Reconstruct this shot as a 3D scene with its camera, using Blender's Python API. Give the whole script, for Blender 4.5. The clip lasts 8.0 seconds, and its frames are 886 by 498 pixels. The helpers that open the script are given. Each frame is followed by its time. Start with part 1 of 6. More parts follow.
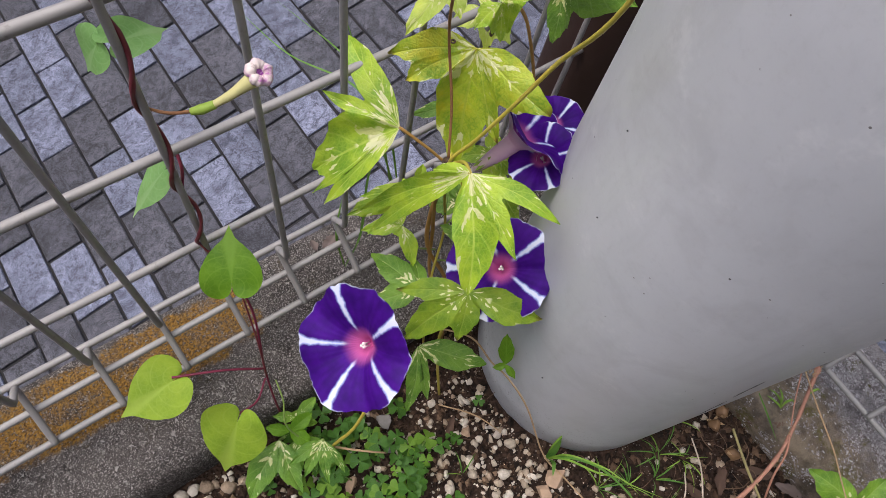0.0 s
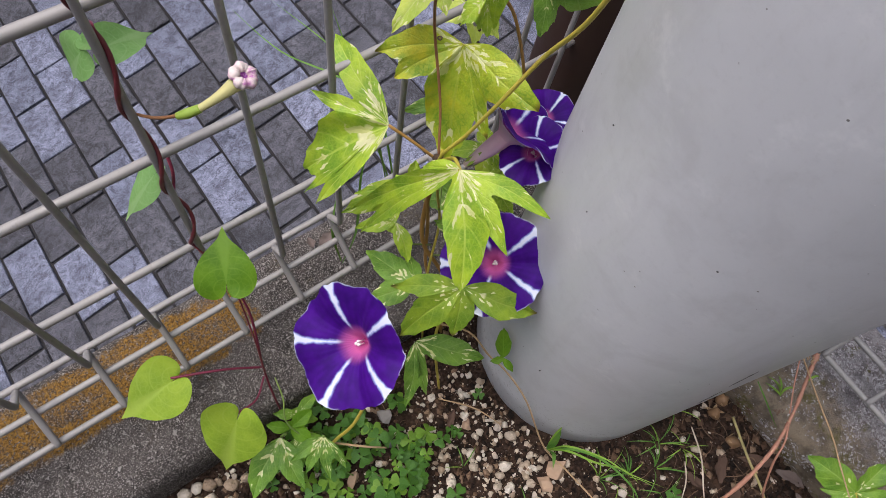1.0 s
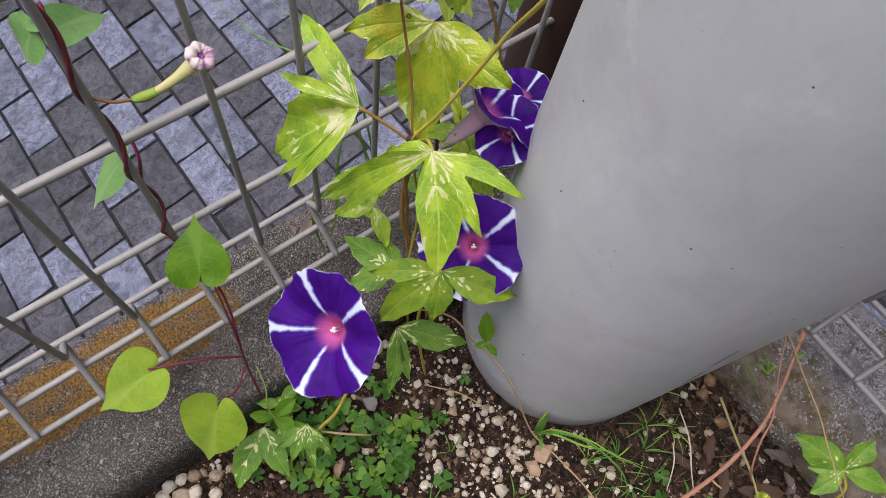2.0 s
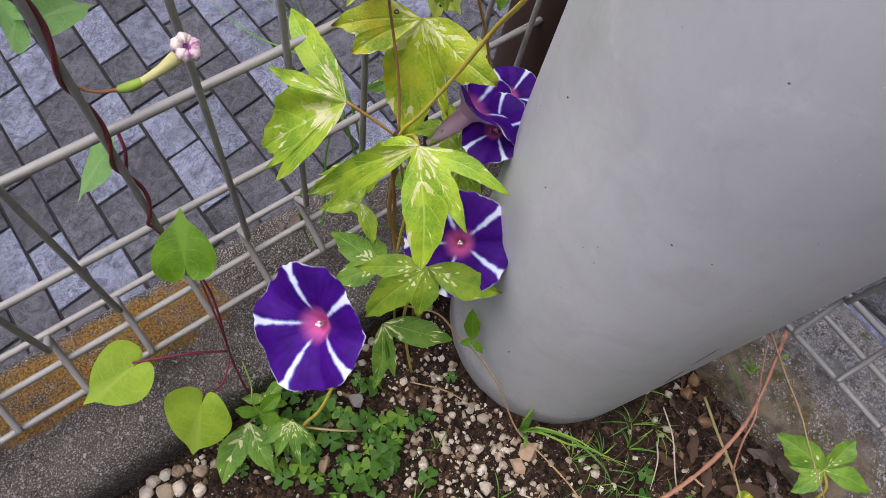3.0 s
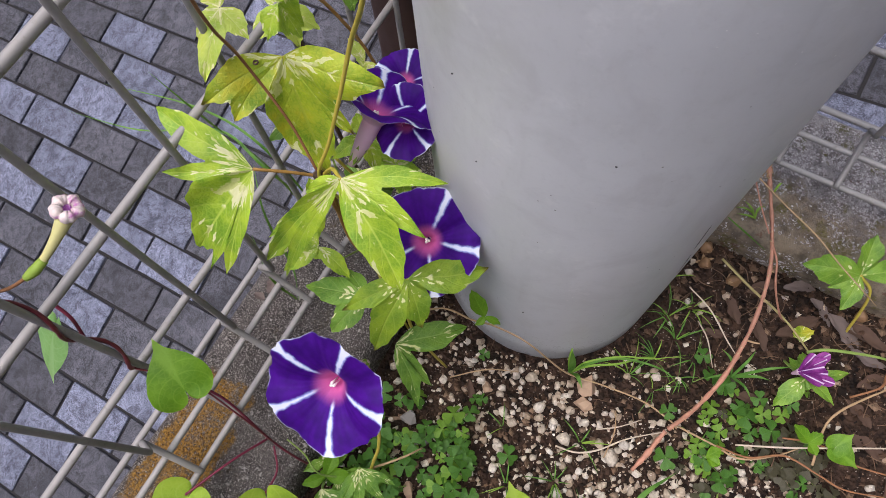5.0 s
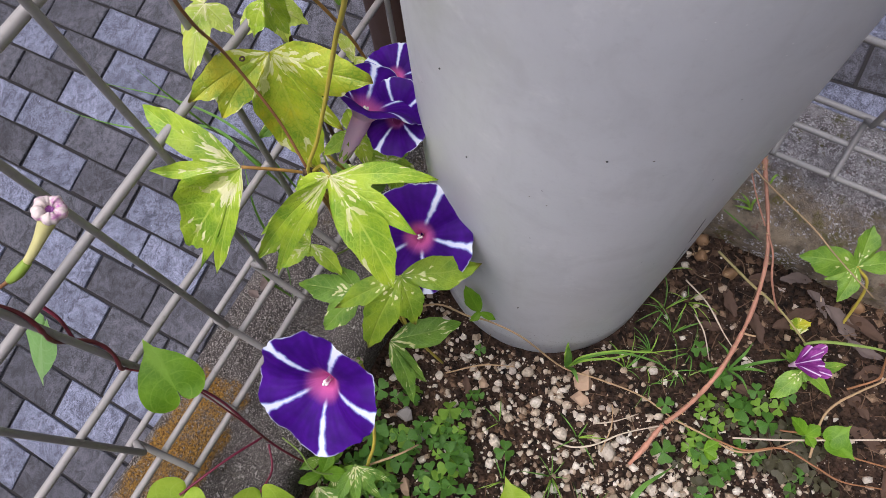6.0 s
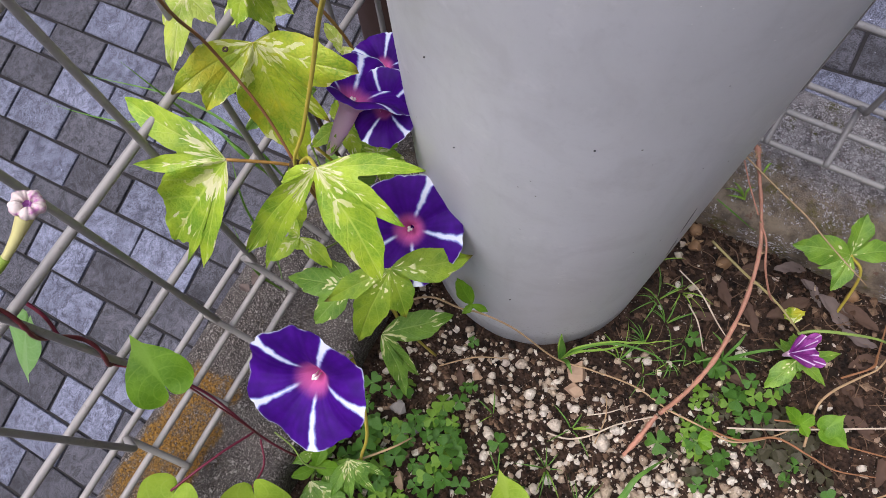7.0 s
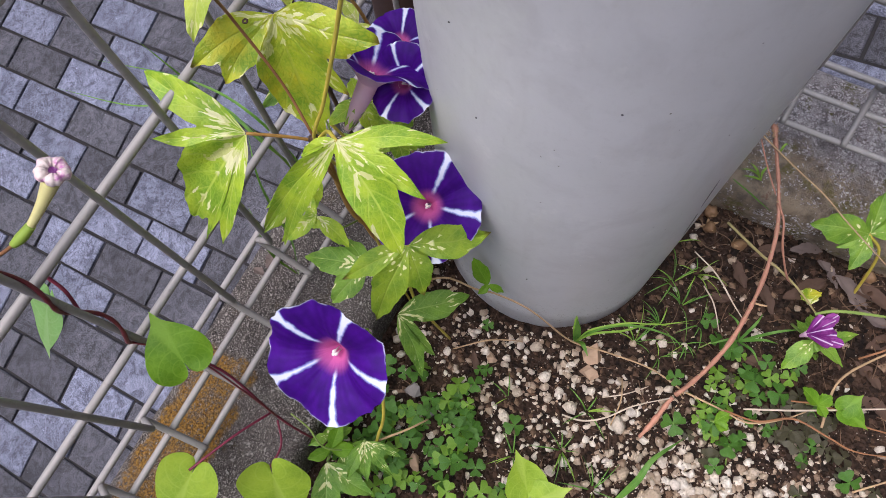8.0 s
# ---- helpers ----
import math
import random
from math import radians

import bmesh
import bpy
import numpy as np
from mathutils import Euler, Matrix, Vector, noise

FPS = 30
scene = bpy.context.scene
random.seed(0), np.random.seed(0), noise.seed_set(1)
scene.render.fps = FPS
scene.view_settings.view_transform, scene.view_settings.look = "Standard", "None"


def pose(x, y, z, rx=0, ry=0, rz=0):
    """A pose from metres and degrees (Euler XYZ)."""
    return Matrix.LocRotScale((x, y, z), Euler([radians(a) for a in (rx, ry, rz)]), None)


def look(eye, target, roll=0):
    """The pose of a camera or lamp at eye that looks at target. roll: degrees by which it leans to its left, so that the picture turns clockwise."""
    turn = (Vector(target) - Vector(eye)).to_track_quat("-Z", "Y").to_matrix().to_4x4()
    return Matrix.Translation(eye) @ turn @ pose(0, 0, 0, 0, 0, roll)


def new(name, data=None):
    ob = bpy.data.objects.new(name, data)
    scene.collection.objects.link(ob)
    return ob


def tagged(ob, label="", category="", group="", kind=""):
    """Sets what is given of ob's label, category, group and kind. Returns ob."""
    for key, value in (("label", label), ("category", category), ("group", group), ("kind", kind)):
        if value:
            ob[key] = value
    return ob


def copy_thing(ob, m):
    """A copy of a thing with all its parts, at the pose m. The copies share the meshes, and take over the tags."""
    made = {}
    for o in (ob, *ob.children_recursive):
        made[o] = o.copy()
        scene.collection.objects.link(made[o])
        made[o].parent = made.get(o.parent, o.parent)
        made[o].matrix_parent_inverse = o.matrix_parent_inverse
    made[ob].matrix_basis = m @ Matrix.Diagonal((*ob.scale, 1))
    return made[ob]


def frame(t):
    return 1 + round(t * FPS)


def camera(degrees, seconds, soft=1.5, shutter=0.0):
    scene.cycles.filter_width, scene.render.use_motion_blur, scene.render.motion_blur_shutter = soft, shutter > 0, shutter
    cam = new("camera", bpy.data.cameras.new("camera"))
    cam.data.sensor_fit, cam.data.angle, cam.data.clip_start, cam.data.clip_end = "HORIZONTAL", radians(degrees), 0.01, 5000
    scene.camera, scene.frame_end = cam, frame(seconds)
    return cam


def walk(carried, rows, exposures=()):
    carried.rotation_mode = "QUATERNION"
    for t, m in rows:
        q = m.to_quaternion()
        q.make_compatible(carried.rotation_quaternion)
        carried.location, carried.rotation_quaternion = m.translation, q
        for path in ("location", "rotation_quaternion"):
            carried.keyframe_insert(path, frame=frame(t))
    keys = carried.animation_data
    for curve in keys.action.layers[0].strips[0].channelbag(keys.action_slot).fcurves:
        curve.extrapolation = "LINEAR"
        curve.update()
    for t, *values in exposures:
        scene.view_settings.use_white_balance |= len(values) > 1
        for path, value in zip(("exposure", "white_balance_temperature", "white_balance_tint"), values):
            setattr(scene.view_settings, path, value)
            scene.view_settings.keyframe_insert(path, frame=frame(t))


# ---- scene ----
EXPOSURE = 0.74
cam = camera(65.8, 8.0, soft=0.45)
PATH = [
    (0, (0.128, -0.202, 0.559), (0.791, 0.348, -1.246), 17.1),
    (0.5, (0.132, -0.206, 0.562), (0.783, 0.328, -1.252), 16.7),
    (1, (0.135, -0.204, 0.562), (0.774, 0.334, -1.255), 15.5),
    (1.5, (0.141, -0.207, 0.558), (0.775, 0.312, -1.267), 15.6),
    (1.7, (0.147, -0.209, 0.556), (0.768, 0.294, -1.277), 15.2),
    (2.8, (0.14, -0.215, 0.558), (0.794, 0.299, -1.261), 17.1),
    (3, (0.146, -0.216, 0.557), (0.796, 0.277, -1.269), 17.7),
    (3.5, (0.157, -0.215, 0.554), (0.796, 0.265, -1.279), 13.6),
    (4, (0.173, -0.209, 0.559), (0.792, 0.255, -1.285), 0.9),
    (4.5, (0.176, -0.215, 0.558), (0.778, 0.205, -1.302), -4.0),
    (4.7, (0.174, -0.212, 0.557), (0.763, 0.21, -1.307), -6.5),
    (6, (0.179, -0.214, 0.553), (0.748, 0.196, -1.32), -8.0),
    (6.5, (0.176, -0.216, 0.55), (0.723, 0.198, -1.328), -9.2),
    (7, (0.182, -0.217, 0.549), (0.736, 0.176, -1.332), -8.1),
    (7.5, (0.175, -0.216, 0.545), (0.71, 0.175, -1.342), -9.1),
    (8, (0.169, -0.214, 0.544), (0.707, 0.185, -1.341), -9.5),
]
walk(cam, [(t, look(eye, target, roll)) for t, eye, target, roll in PATH],
     exposures=[(0, EXPOSURE - 0.04, 6180, 15), (4, EXPOSURE - 0.02, 6150, 16), (6, EXPOSURE + 0.01, 6100, 17), (8, EXPOSURE + 0.06, 6050, 18)])

# ---- light: an open, cloudy sky over the street ----
world = bpy.data.worlds.new("world")
scene.world = world
world.use_nodes = True
wn = world.node_tree
sky = wn.nodes.new("ShaderNodeTexSky")
sky.sky_type, sky.sun_disc = "NISHITA", False
sky.sun_elevation, sky.sun_rotation = radians(62), radians(-45)
sky.air_density, sky.dust_density, sky.ozone_density = 1.0, 4.0, 0.6
wn.links.new(sky.outputs[0], wn.nodes["Background"].inputs[0])
wn.nodes["Background"].inputs[1].default_value = 0.15
sun = new("sun", bpy.data.lights.new("sun", "SUN"))
sun.data.energy, sun.data.angle, sun.data.color = 1.85, radians(45), (1.0, 0.96, 0.9)
sun.matrix_world = look((0, 0, 0), (0.2, -0.1, -0.97))
sun.location = (-1, 1, 4)


# ---- material helpers ----
class Paint:
    """A node material with short calls for its nodes."""

    def __init__(self, name, rough=0.6, metal=0.0, spec=0.5):
        self.mat = bpy.data.materials.new(name)
        self.mat.use_nodes = True
        self.t = self.mat.node_tree
        self.b = self.t.nodes["Principled BSDF"]
        self.b.inputs["Roughness"].default_value = rough
        self.b.inputs["Metallic"].default_value = metal
        self.b.inputs["Specular IOR Level"].default_value = spec

    def put(self, value, socket):
        if isinstance(value, bpy.types.NodeSocket):
            self.t.links.new(value, socket)
        elif isinstance(value, tuple) and len(value) == 3 and socket.type == "RGBA":
            socket.default_value = (*value, 1)
        else:
            socket.default_value = value

    def coords(self, kind="Object"):
        return self.t.nodes.new("ShaderNodeTexCoord").outputs[kind]

    def noise(self, scale, detail=4.0, rough=0.55, at=None, what="Fac", distort=0.0):
        n = self.t.nodes.new("ShaderNodeTexNoise")
        n.inputs["Scale"].default_value, n.inputs["Detail"].default_value = scale, detail
        n.inputs["Roughness"].default_value, n.inputs["Distortion"].default_value = rough, distort
        self.t.links.new(at if at else self.coords(), n.inputs["Vector"])
        return n.outputs[what]

    def cells(self, scale, at=None, what="Distance", feature="F1"):
        n = self.t.nodes.new("ShaderNodeTexVoronoi")
        n.feature = feature
        n.inputs["Scale"].default_value = scale
        self.t.links.new(at if at else self.coords(), n.inputs["Vector"])
        return n.outputs[what]

    def math(self, op, a, b=0.0, c=0.0):
        n = self.t.nodes.new("ShaderNodeMath")
        n.operation = op
        for value, socket in zip((a, b, c), n.inputs):
            self.put(value, socket)
        return n.outputs[0]

    def step(self, value, low, high, to0=0.0, to1=1.0):
        n = self.t.nodes.new("ShaderNodeMapRange")
        n.interpolation_type = "SMOOTHSTEP"
        for x, socket in zip((value, low, high, to0, to1), n.inputs):
            self.put(x, socket)
        return n.outputs[0]

    def mix(self, fac, a, b, blend="MIX"):
        n = self.t.nodes.new("ShaderNodeMix")
        n.data_type, n.blend_type = "RGBA", blend
        self.put(fac, n.inputs[0])
        self.put(a, n.inputs[6])
        self.put(b, n.inputs[7])
        return n.outputs[2]

    def ramp(self, fac, *stops):
        n = self.t.nodes.new("ShaderNodeValToRGB")
        while len(n.color_ramp.elements) < len(stops):
            n.color_ramp.elements.new(0.5)
        for e, (p, c) in zip(n.color_ramp.elements, stops):
            e.position, e.color = p, (*c, 1)
        self.put(fac, n.inputs[0])
        return n.outputs[0]

    def axes(self, kind="Object"):
        n = self.t.nodes.new("ShaderNodeSeparateXYZ")
        self.t.links.new(self.coords(kind), n.inputs[0])
        return n.outputs

    def uv(self):
        n = self.t.nodes.new("ShaderNodeSeparateXYZ")
        m = self.t.nodes.new("ShaderNodeUVMap")
        self.t.links.new(m.outputs[0], n.inputs[0])
        return n.outputs[0], n.outputs[1]

    def chance(self):
        return self.t.nodes.new("ShaderNodeObjectInfo").outputs["Random"]

    def island(self):
        return self.t.nodes.new("ShaderNodeNewGeometry").outputs["Random Per Island"]

    def bump(self, height, strength=0.3, depth=0.001):
        n = self.t.nodes.new("ShaderNodeBump")
        n.inputs["Strength"].default_value, n.inputs["Distance"].default_value = strength, depth
        self.put(height, n.inputs["Height"])
        self.t.links.new(n.outputs[0], self.b.inputs["Normal"])
        return self

    def colour(self, value):
        self.put(value, self.b.inputs["Base Color"])
        self.shade = value
        return self

    def rough(self, value):
        self.put(value, self.b.inputs["Roughness"])
        return self

    def thin(self, share=0.3, tint=(0.5, 0.6, 0.1)):
        """Lets light shine through, as leaves and petals do."""
        tr = self.t.nodes.new("ShaderNodeBsdfTranslucent")
        self.put(self.mix(0.35, self.shade, tint), tr.inputs[0])
        m = self.t.nodes.new("ShaderNodeMixShader")
        m.inputs[0].default_value = share
        self.t.links.new(self.b.outputs[0], m.inputs[1])
        self.t.links.new(tr.outputs[0], m.inputs[2])
        self.t.links.new(m.outputs[0], self.t.nodes["Material Output"].inputs[0])
        return self


def plain(name, c, rough=0.6, scale=150, vary=0.25, metal=0.0, bump=0.2, spec=0.4):
    p = Paint(name, rough, metal, spec)
    dark = tuple(x * (1 - vary) for x in c)
    light = tuple(min(1, x * (1 + vary)) for x in c)
    n = p.noise(scale, 5)
    big = p.noise(scale * 0.12, 3)
    p.colour(p.mix(p.math("MULTIPLY", p.math("ADD", n, big), 0.5), dark, light))
    return p.bump(n, bump, 0.0006).mat


# ---- materials ----
def paving(name, dark, light):
    """Cleft stone: fine crystals, cleaving ripples and stains."""
    p = Paint(name, 0.75, 0, 0.35)
    co = p.coords()
    shift = p.t.nodes.new("ShaderNodeVectorMath")
    shift.operation = "ADD"
    p.t.links.new(co, shift.inputs[0])
    spread = p.t.nodes.new("ShaderNodeCombineXYZ")
    for k in range(3):
        p.put(p.math("MULTIPLY", p.chance(), 3.0 + k), spread.inputs[k])
    p.t.links.new(spread.outputs[0], shift.inputs[1])
    at = shift.outputs[0]
    grain = p.noise(480, 5, 0.85, at)
    ripple = p.noise(46, 5, 0.65, at, distort=1.2)
    stain = p.noise(17, 3, 0.6, at)
    c = p.mix(p.step(p.math("ADD", p.math("MULTIPLY", grain, 1.0), p.math("MULTIPLY", ripple, 0.4)), 0.6, 0.82), dark, light)
    c = p.mix(p.step(stain, 0.45, 0.7, 0.0, 0.45), c, dark)
    tone = p.math("ADD", 0.72, p.math("MULTIPLY", p.chance(), 0.3))
    c = p.mix(1.0, c, p.mix(tone, (0, 0, 0), (1, 1, 1)), "MULTIPLY")
    specks = p.math("MULTIPLY", p.step(p.cells(190, at), 0.2, 0.1), p.step(p.cells(190, at, "Color"), 0.86, 0.88))
    c = p.mix(specks, c, tuple(min(1, x * 1.9) for x in light))
    p.colour(c)
    return p.bump(p.math("ADD", p.math("MULTIPLY", grain, 0.6), p.math("MULTIPLY", ripple, 1.6)), 0.9, 0.003).mat


PAVER_LIGHT = paving("pale_blue_grey_paver", (0.052, 0.057, 0.082), (0.288, 0.313, 0.42))
PAVER_DARK = paving("charcoal_paver", (0.024, 0.0245, 0.029), (0.14, 0.142, 0.17))
JOINT = plain("dark_joint_sand", (0.016, 0.015, 0.016), 0.95, 300, 0.5, bump=0.5)


def concrete(name, share, cement):
    """share: how much pale grit shows; cement: how pale the cement is."""
    p = Paint(name, 0.9, 0, 0.25)
    co = p.coords()
    broad = p.noise(11, 4, 0.6, co)
    blotch = p.noise(70, 5, 0.65, co)
    base = p.mix(p.step(p.math("ADD", p.math("MULTIPLY", broad, 0.5), p.math("MULTIPLY", blotch, 0.5)), 0.36, 0.64), tuple(x * cement for x in (0.045, 0.039, 0.035)), tuple(x * cement for x in (0.15, 0.134, 0.12)))
    # sand grains, one tone each
    grain = p.noise(900, 4, 0.8, co)
    base = p.mix(p.math("MULTIPLY", p.step(grain, 0.5, 0.66), 0.6), base, tuple(x * cement for x in (0.3, 0.27, 0.24)))
    base = p.mix(p.math("MULTIPLY", p.step(grain, 0.47, 0.34), 0.75), base, (0.012, 0.011, 0.011))
    fine = p.noise(850, 3, 0.75, co)
    base = p.mix(p.step(fine, 0.55, 0.62, 0.0, 0.9), base, (0.5, 0.465, 0.43))
    # pale grit, 2 to 4 mm
    bent = p.t.nodes.new("ShaderNodeMix")
    bent.data_type = "VECTOR"
    bent.inputs[0].default_value = 0.004
    p.t.links.new(co, bent.inputs[4])
    p.t.links.new(p.noise(260, 2, 0.5, co, "Color"), bent.inputs[5])
    chips = None
    for scale, part_of in ((230, 0.45), (430, 0.9), (760, 1.2)):
        tone = p.cells(scale, bent.outputs[1], "Color")
        gap = p.cells(scale, bent.outputs[1], "Distance", "DISTANCE_TO_EDGE")
        one = p.math("MULTIPLY", p.step(tone, 1.0 - share * part_of, 1.02 - share * part_of), p.step(gap, 0.04, 0.1))
        base = p.mix(one, base, p.mix(p.math("FRACT", p.math("MULTIPLY", tone, 37.0)), tuple(x * cement for x in (0.13, 0.115, 0.1)), tuple(min(0.8, x * cement * 1.15) for x in (0.52, 0.49, 0.45))))
        chips = p.math("MAXIMUM", chips, one) if chips else one
    grit = chips
    pits = p.math("MULTIPLY", p.step(p.cells(420, co), 0.34, 0.1), p.step(p.noise(210, 3, 0.6, co), 0.54, 0.66))
    base = p.mix(pits, base, (0.01, 0.01, 0.01))
    # an ochre crust of lichen under the mesh
    x, y, z = p.axes()
    inside = p.math("MULTIPLY", p.step(x, 0.205, 0.15), p.step(x, -0.16, -0.08))
    across = p.math("MULTIPLY", p.step(y, 0.05, 0.034), p.step(y, -0.034, -0.012))
    patch = p.math("ADD", p.math("MULTIPLY", p.math("MULTIPLY", inside, across), 0.42), p.math("MULTIPLY", p.noise(34, 5, 0.65, co), 0.62))
    crust = p.mix(p.step(p.noise(520, 4, 0.7, co), 0.3, 0.7), (0.055, 0.028, 0.008), (0.42, 0.23, 0.04))
    frays = p.step(p.noise(330, 4, 0.7, co), 0.34, 0.5)
    base = p.mix(p.math("MULTIPLY", p.step(patch, 0.62, 0.76), frays), base, crust)
    moss = p.math("MULTIPLY", p.step(p.noise(26, 4, 0.6, co), 0.56, 0.68), p.step(p.noise(260, 3, 0.6, co), 0.42, 0.58))
    base = p.mix(p.math("MULTIPLY", moss, 0.5), base, (0.085, 0.062, 0.02))
    p.colour(base)
    return p.bump(p.math("ADD", p.math("ADD", p.noise(420, 6, 0.75, co), blotch), p.math("SUBTRACT", grit, pits)), 1.0, 0.0035).mat


CONCRETE = concrete("worn_speckled_concrete", 0.19, 0.76)


def aggregate():
    """Weathered concrete: washed-out white grit towards the street, soil and moss towards the bed."""
    p = Paint("mossy_exposed_aggregate_concrete", 0.85, 0, 0.3)
    co = p.coords()
    x, y, z = p.axes()
    broad = p.noise(24, 5, 0.65, co)
    mid = p.noise(90, 5, 0.7, co)
    sand = p.noise(800, 4, 0.8, co)
    c = p.mix(p.step(mid, 0.34, 0.66), (0.2, 0.182, 0.175), (0.5, 0.465, 0.455))
    c = p.mix(p.step(sand, 0.5, 0.66, 0.0, 0.7), c, (0.7, 0.66, 0.65))
    c = p.mix(p.step(sand, 0.46, 0.34, 0.0, 0.75), c, (0.04, 0.034, 0.032))
    c = p.mix(p.step(broad, 0.54, 0.64, 0.0, 0.6), c, (0.13, 0.108, 0.1))
    # soil washed over the inner half
    wander = p.math("MULTIPLY", p.math("SUBTRACT", p.noise(34, 5, 0.7, co), 0.5), 0.1)
    soiled = p.step(p.math("ADD", x, wander), 0.552, 0.522)
    loam = p.mix(p.step(p.noise(60, 5, 0.7, co), 0.35, 0.65), (0.14, 0.105, 0.068), (0.38, 0.3, 0.2))
    c = p.mix(p.math("MULTIPLY", soiled, 0.88), c, loam)
    # moss in olive cushions, and rusty spots
    moss = p.math("MULTIPLY", p.step(p.noise(38, 4, 0.6, co), 0.55, 0.64), p.step(p.noise(300, 3, 0.7, co), 0.38, 0.54))
    c = p.mix(p.math("MULTIPLY", moss, 0.75), c, p.mix(p.noise(500, 2, 0.6, co), (0.06, 0.055, 0.008), (0.24, 0.215, 0.04)))
    rust = p.math("MULTIPLY", p.step(p.noise(52, 4, 0.6, co), 0.62, 0.68), p.step(p.noise(260, 3, 0.7, co), 0.42, 0.56))
    c = p.mix(p.math("MULTIPLY", rust, 0.6), c, (0.16, 0.055, 0.035))
    # white and pink grit, washed free in clusters
    bent = p.t.nodes.new("ShaderNodeMix")
    bent.data_type = "VECTOR"
    bent.inputs[0].default_value = 0.004
    p.t.links.new(co, bent.inputs[4])
    p.t.links.new(p.noise(260, 2, 0.5, co, "Color"), bent.inputs[5])
    clear = p.math("SUBTRACT", p.step(p.noise(44, 4, 0.65, co), 0.34, 0.62, 0.04, 0.68), p.math("MULTIPLY", soiled, 0.34))
    relief = None
    for scale, part_of in ((280, 0.6), (430, 1.0), (680, 1.15)):
        tone = p.cells(scale, bent.outputs[1], "Color")
        gap = p.cells(scale, bent.outputs[1], "Distance", "DISTANCE_TO_EDGE")
        some = p.math("LESS_THAN", tone, p.math("MULTIPLY", clear, part_of))
        one = p.math("MULTIPLY", some, p.step(gap, 0.05, 0.14))
        kind = p.math("FRACT", p.math("MULTIPLY", tone, 41.0))
        c = p.mix(one, c, p.ramp(kind, (0.0, (0.24, 0.2, 0.19)), (0.3, (0.5, 0.45, 0.45)), (0.7, (0.72, 0.7, 0.69)), (1.0, (0.84, 0.82, 0.8))))
        relief = p.math("MAXIMUM", relief, one) if relief else one
    p.colour(c)
    return p.bump(p.math("ADD", p.math("ADD", sand, mid), relief), 1.0, 0.004).mat


AGGREGATE = aggregate()
PLASTER = plain("grey_plaster", (0.17, 0.17, 0.17), 0.9, 30, 0.2)


def coat(name, c, worn):
    p = Paint(name, 0.65, 0.35, 0.45)
    co = p.coords()
    n = p.noise(45, 5, 0.6, co)
    dirt = p.step(p.noise(220, 4, 0.7, co), 0.55, 0.75)
    p.colour(p.mix(p.math("MULTIPLY", dirt, 0.35), p.mix(n, tuple(x * 0.85 for x in c), c), worn))
    p.rough(p.step(n, 0.2, 0.8, 0.6, 0.75))
    return p.bump(p.noise(300, 3, 0.5, co), 0.12, 0.0005).mat


WIRE = coat("grey_beige_coated_wire", (0.34, 0.328, 0.312), (0.1, 0.08, 0.06))


def pole_paint():
    p = Paint("matt_grey_pole_paint", 0.42, 0.0, 0.6)
    co = p.coords()
    broad = p.noise(7, 4, 0.6, co)
    c = p.mix(p.step(broad, 0.25, 0.75), (0.535, 0.547, 0.552), (0.625, 0.636, 0.641))
    m = p.t.nodes.new("ShaderNodeMapping")
    m.inputs["Scale"].default_value = (1, 1, 0.16)
    p.t.links.new(co, m.inputs[0])
    streak = p.noise(60, 4, 0.6, m.outputs[0])
    c = p.mix(p.step(streak, 0.52, 0.78, 0.0, 0.2), c, (0.36, 0.36, 0.35))
    blot = p.noise(19, 5, 0.65, co, distort=0.6)
    c = p.mix(p.step(blot, 0.5, 0.7, 0.0, 0.28), c, (0.4, 0.4, 0.4))
    c = p.mix(p.step(p.noise(31, 5, 0.7, co), 0.56, 0.72, 0.0, 0.35), c, (0.76, 0.76, 0.75))
    c = p.mix(p.step(p.noise(260, 5, 0.75, co), 0.5, 0.75, 0.0, 0.14), c, (0.34, 0.34, 0.33))
    speck = p.math("MULTIPLY", p.step(p.cells(130, co), 0.075, 0.045), p.step(p.noise(40, 2, 0.5, co), 0.55, 0.6))
    c = p.mix(speck, c, (0.12, 0.11, 0.1))
    chip = p.math("MULTIPLY", p.step(p.cells(170, co), 0.07, 0.04), p.step(p.noise(33, 2, 0.5, co), 0.57, 0.62))
    c = p.mix(chip, c, (0.8, 0.8, 0.78))
    # a darker grey band towards the foot, and specks of splashed soil
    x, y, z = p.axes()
    foot_band = p.step(p.math("ADD", z, p.math("MULTIPLY", p.math("SUBTRACT", p.noise(13, 4, 0.6, co), 0.5), 0.05)), -0.012, -0.034)
    c = p.mix(p.math("MULTIPLY", foot_band, 0.62), c, (0.25, 0.255, 0.265))
    splash = p.math("MULTIPLY", p.step(z, 0.05, -0.03), p.step(p.noise(330, 4, 0.7, co), 0.56, 0.66))
    c = p.mix(p.math("MULTIPLY", splash, 0.55), c, (0.14, 0.12, 0.1))
    p.colour(c)
    p.rough(p.step(broad, 0.3, 0.7, 0.36, 0.5))
    return p.bump(p.math("ADD", p.noise(16, 3, 0.5, co), p.math("MULTIPLY", p.noise(420, 3, 0.6, co), 0.12)), 0.22, 0.003).mat


POLE = pole_paint()
BROWN_POST = coat("dark_brown_coated_steel", (0.05, 0.026, 0.019), (0.03, 0.02, 0.016))
SCRATCH = plain("dark_scratch", (0.06, 0.06, 0.065), 0.7)


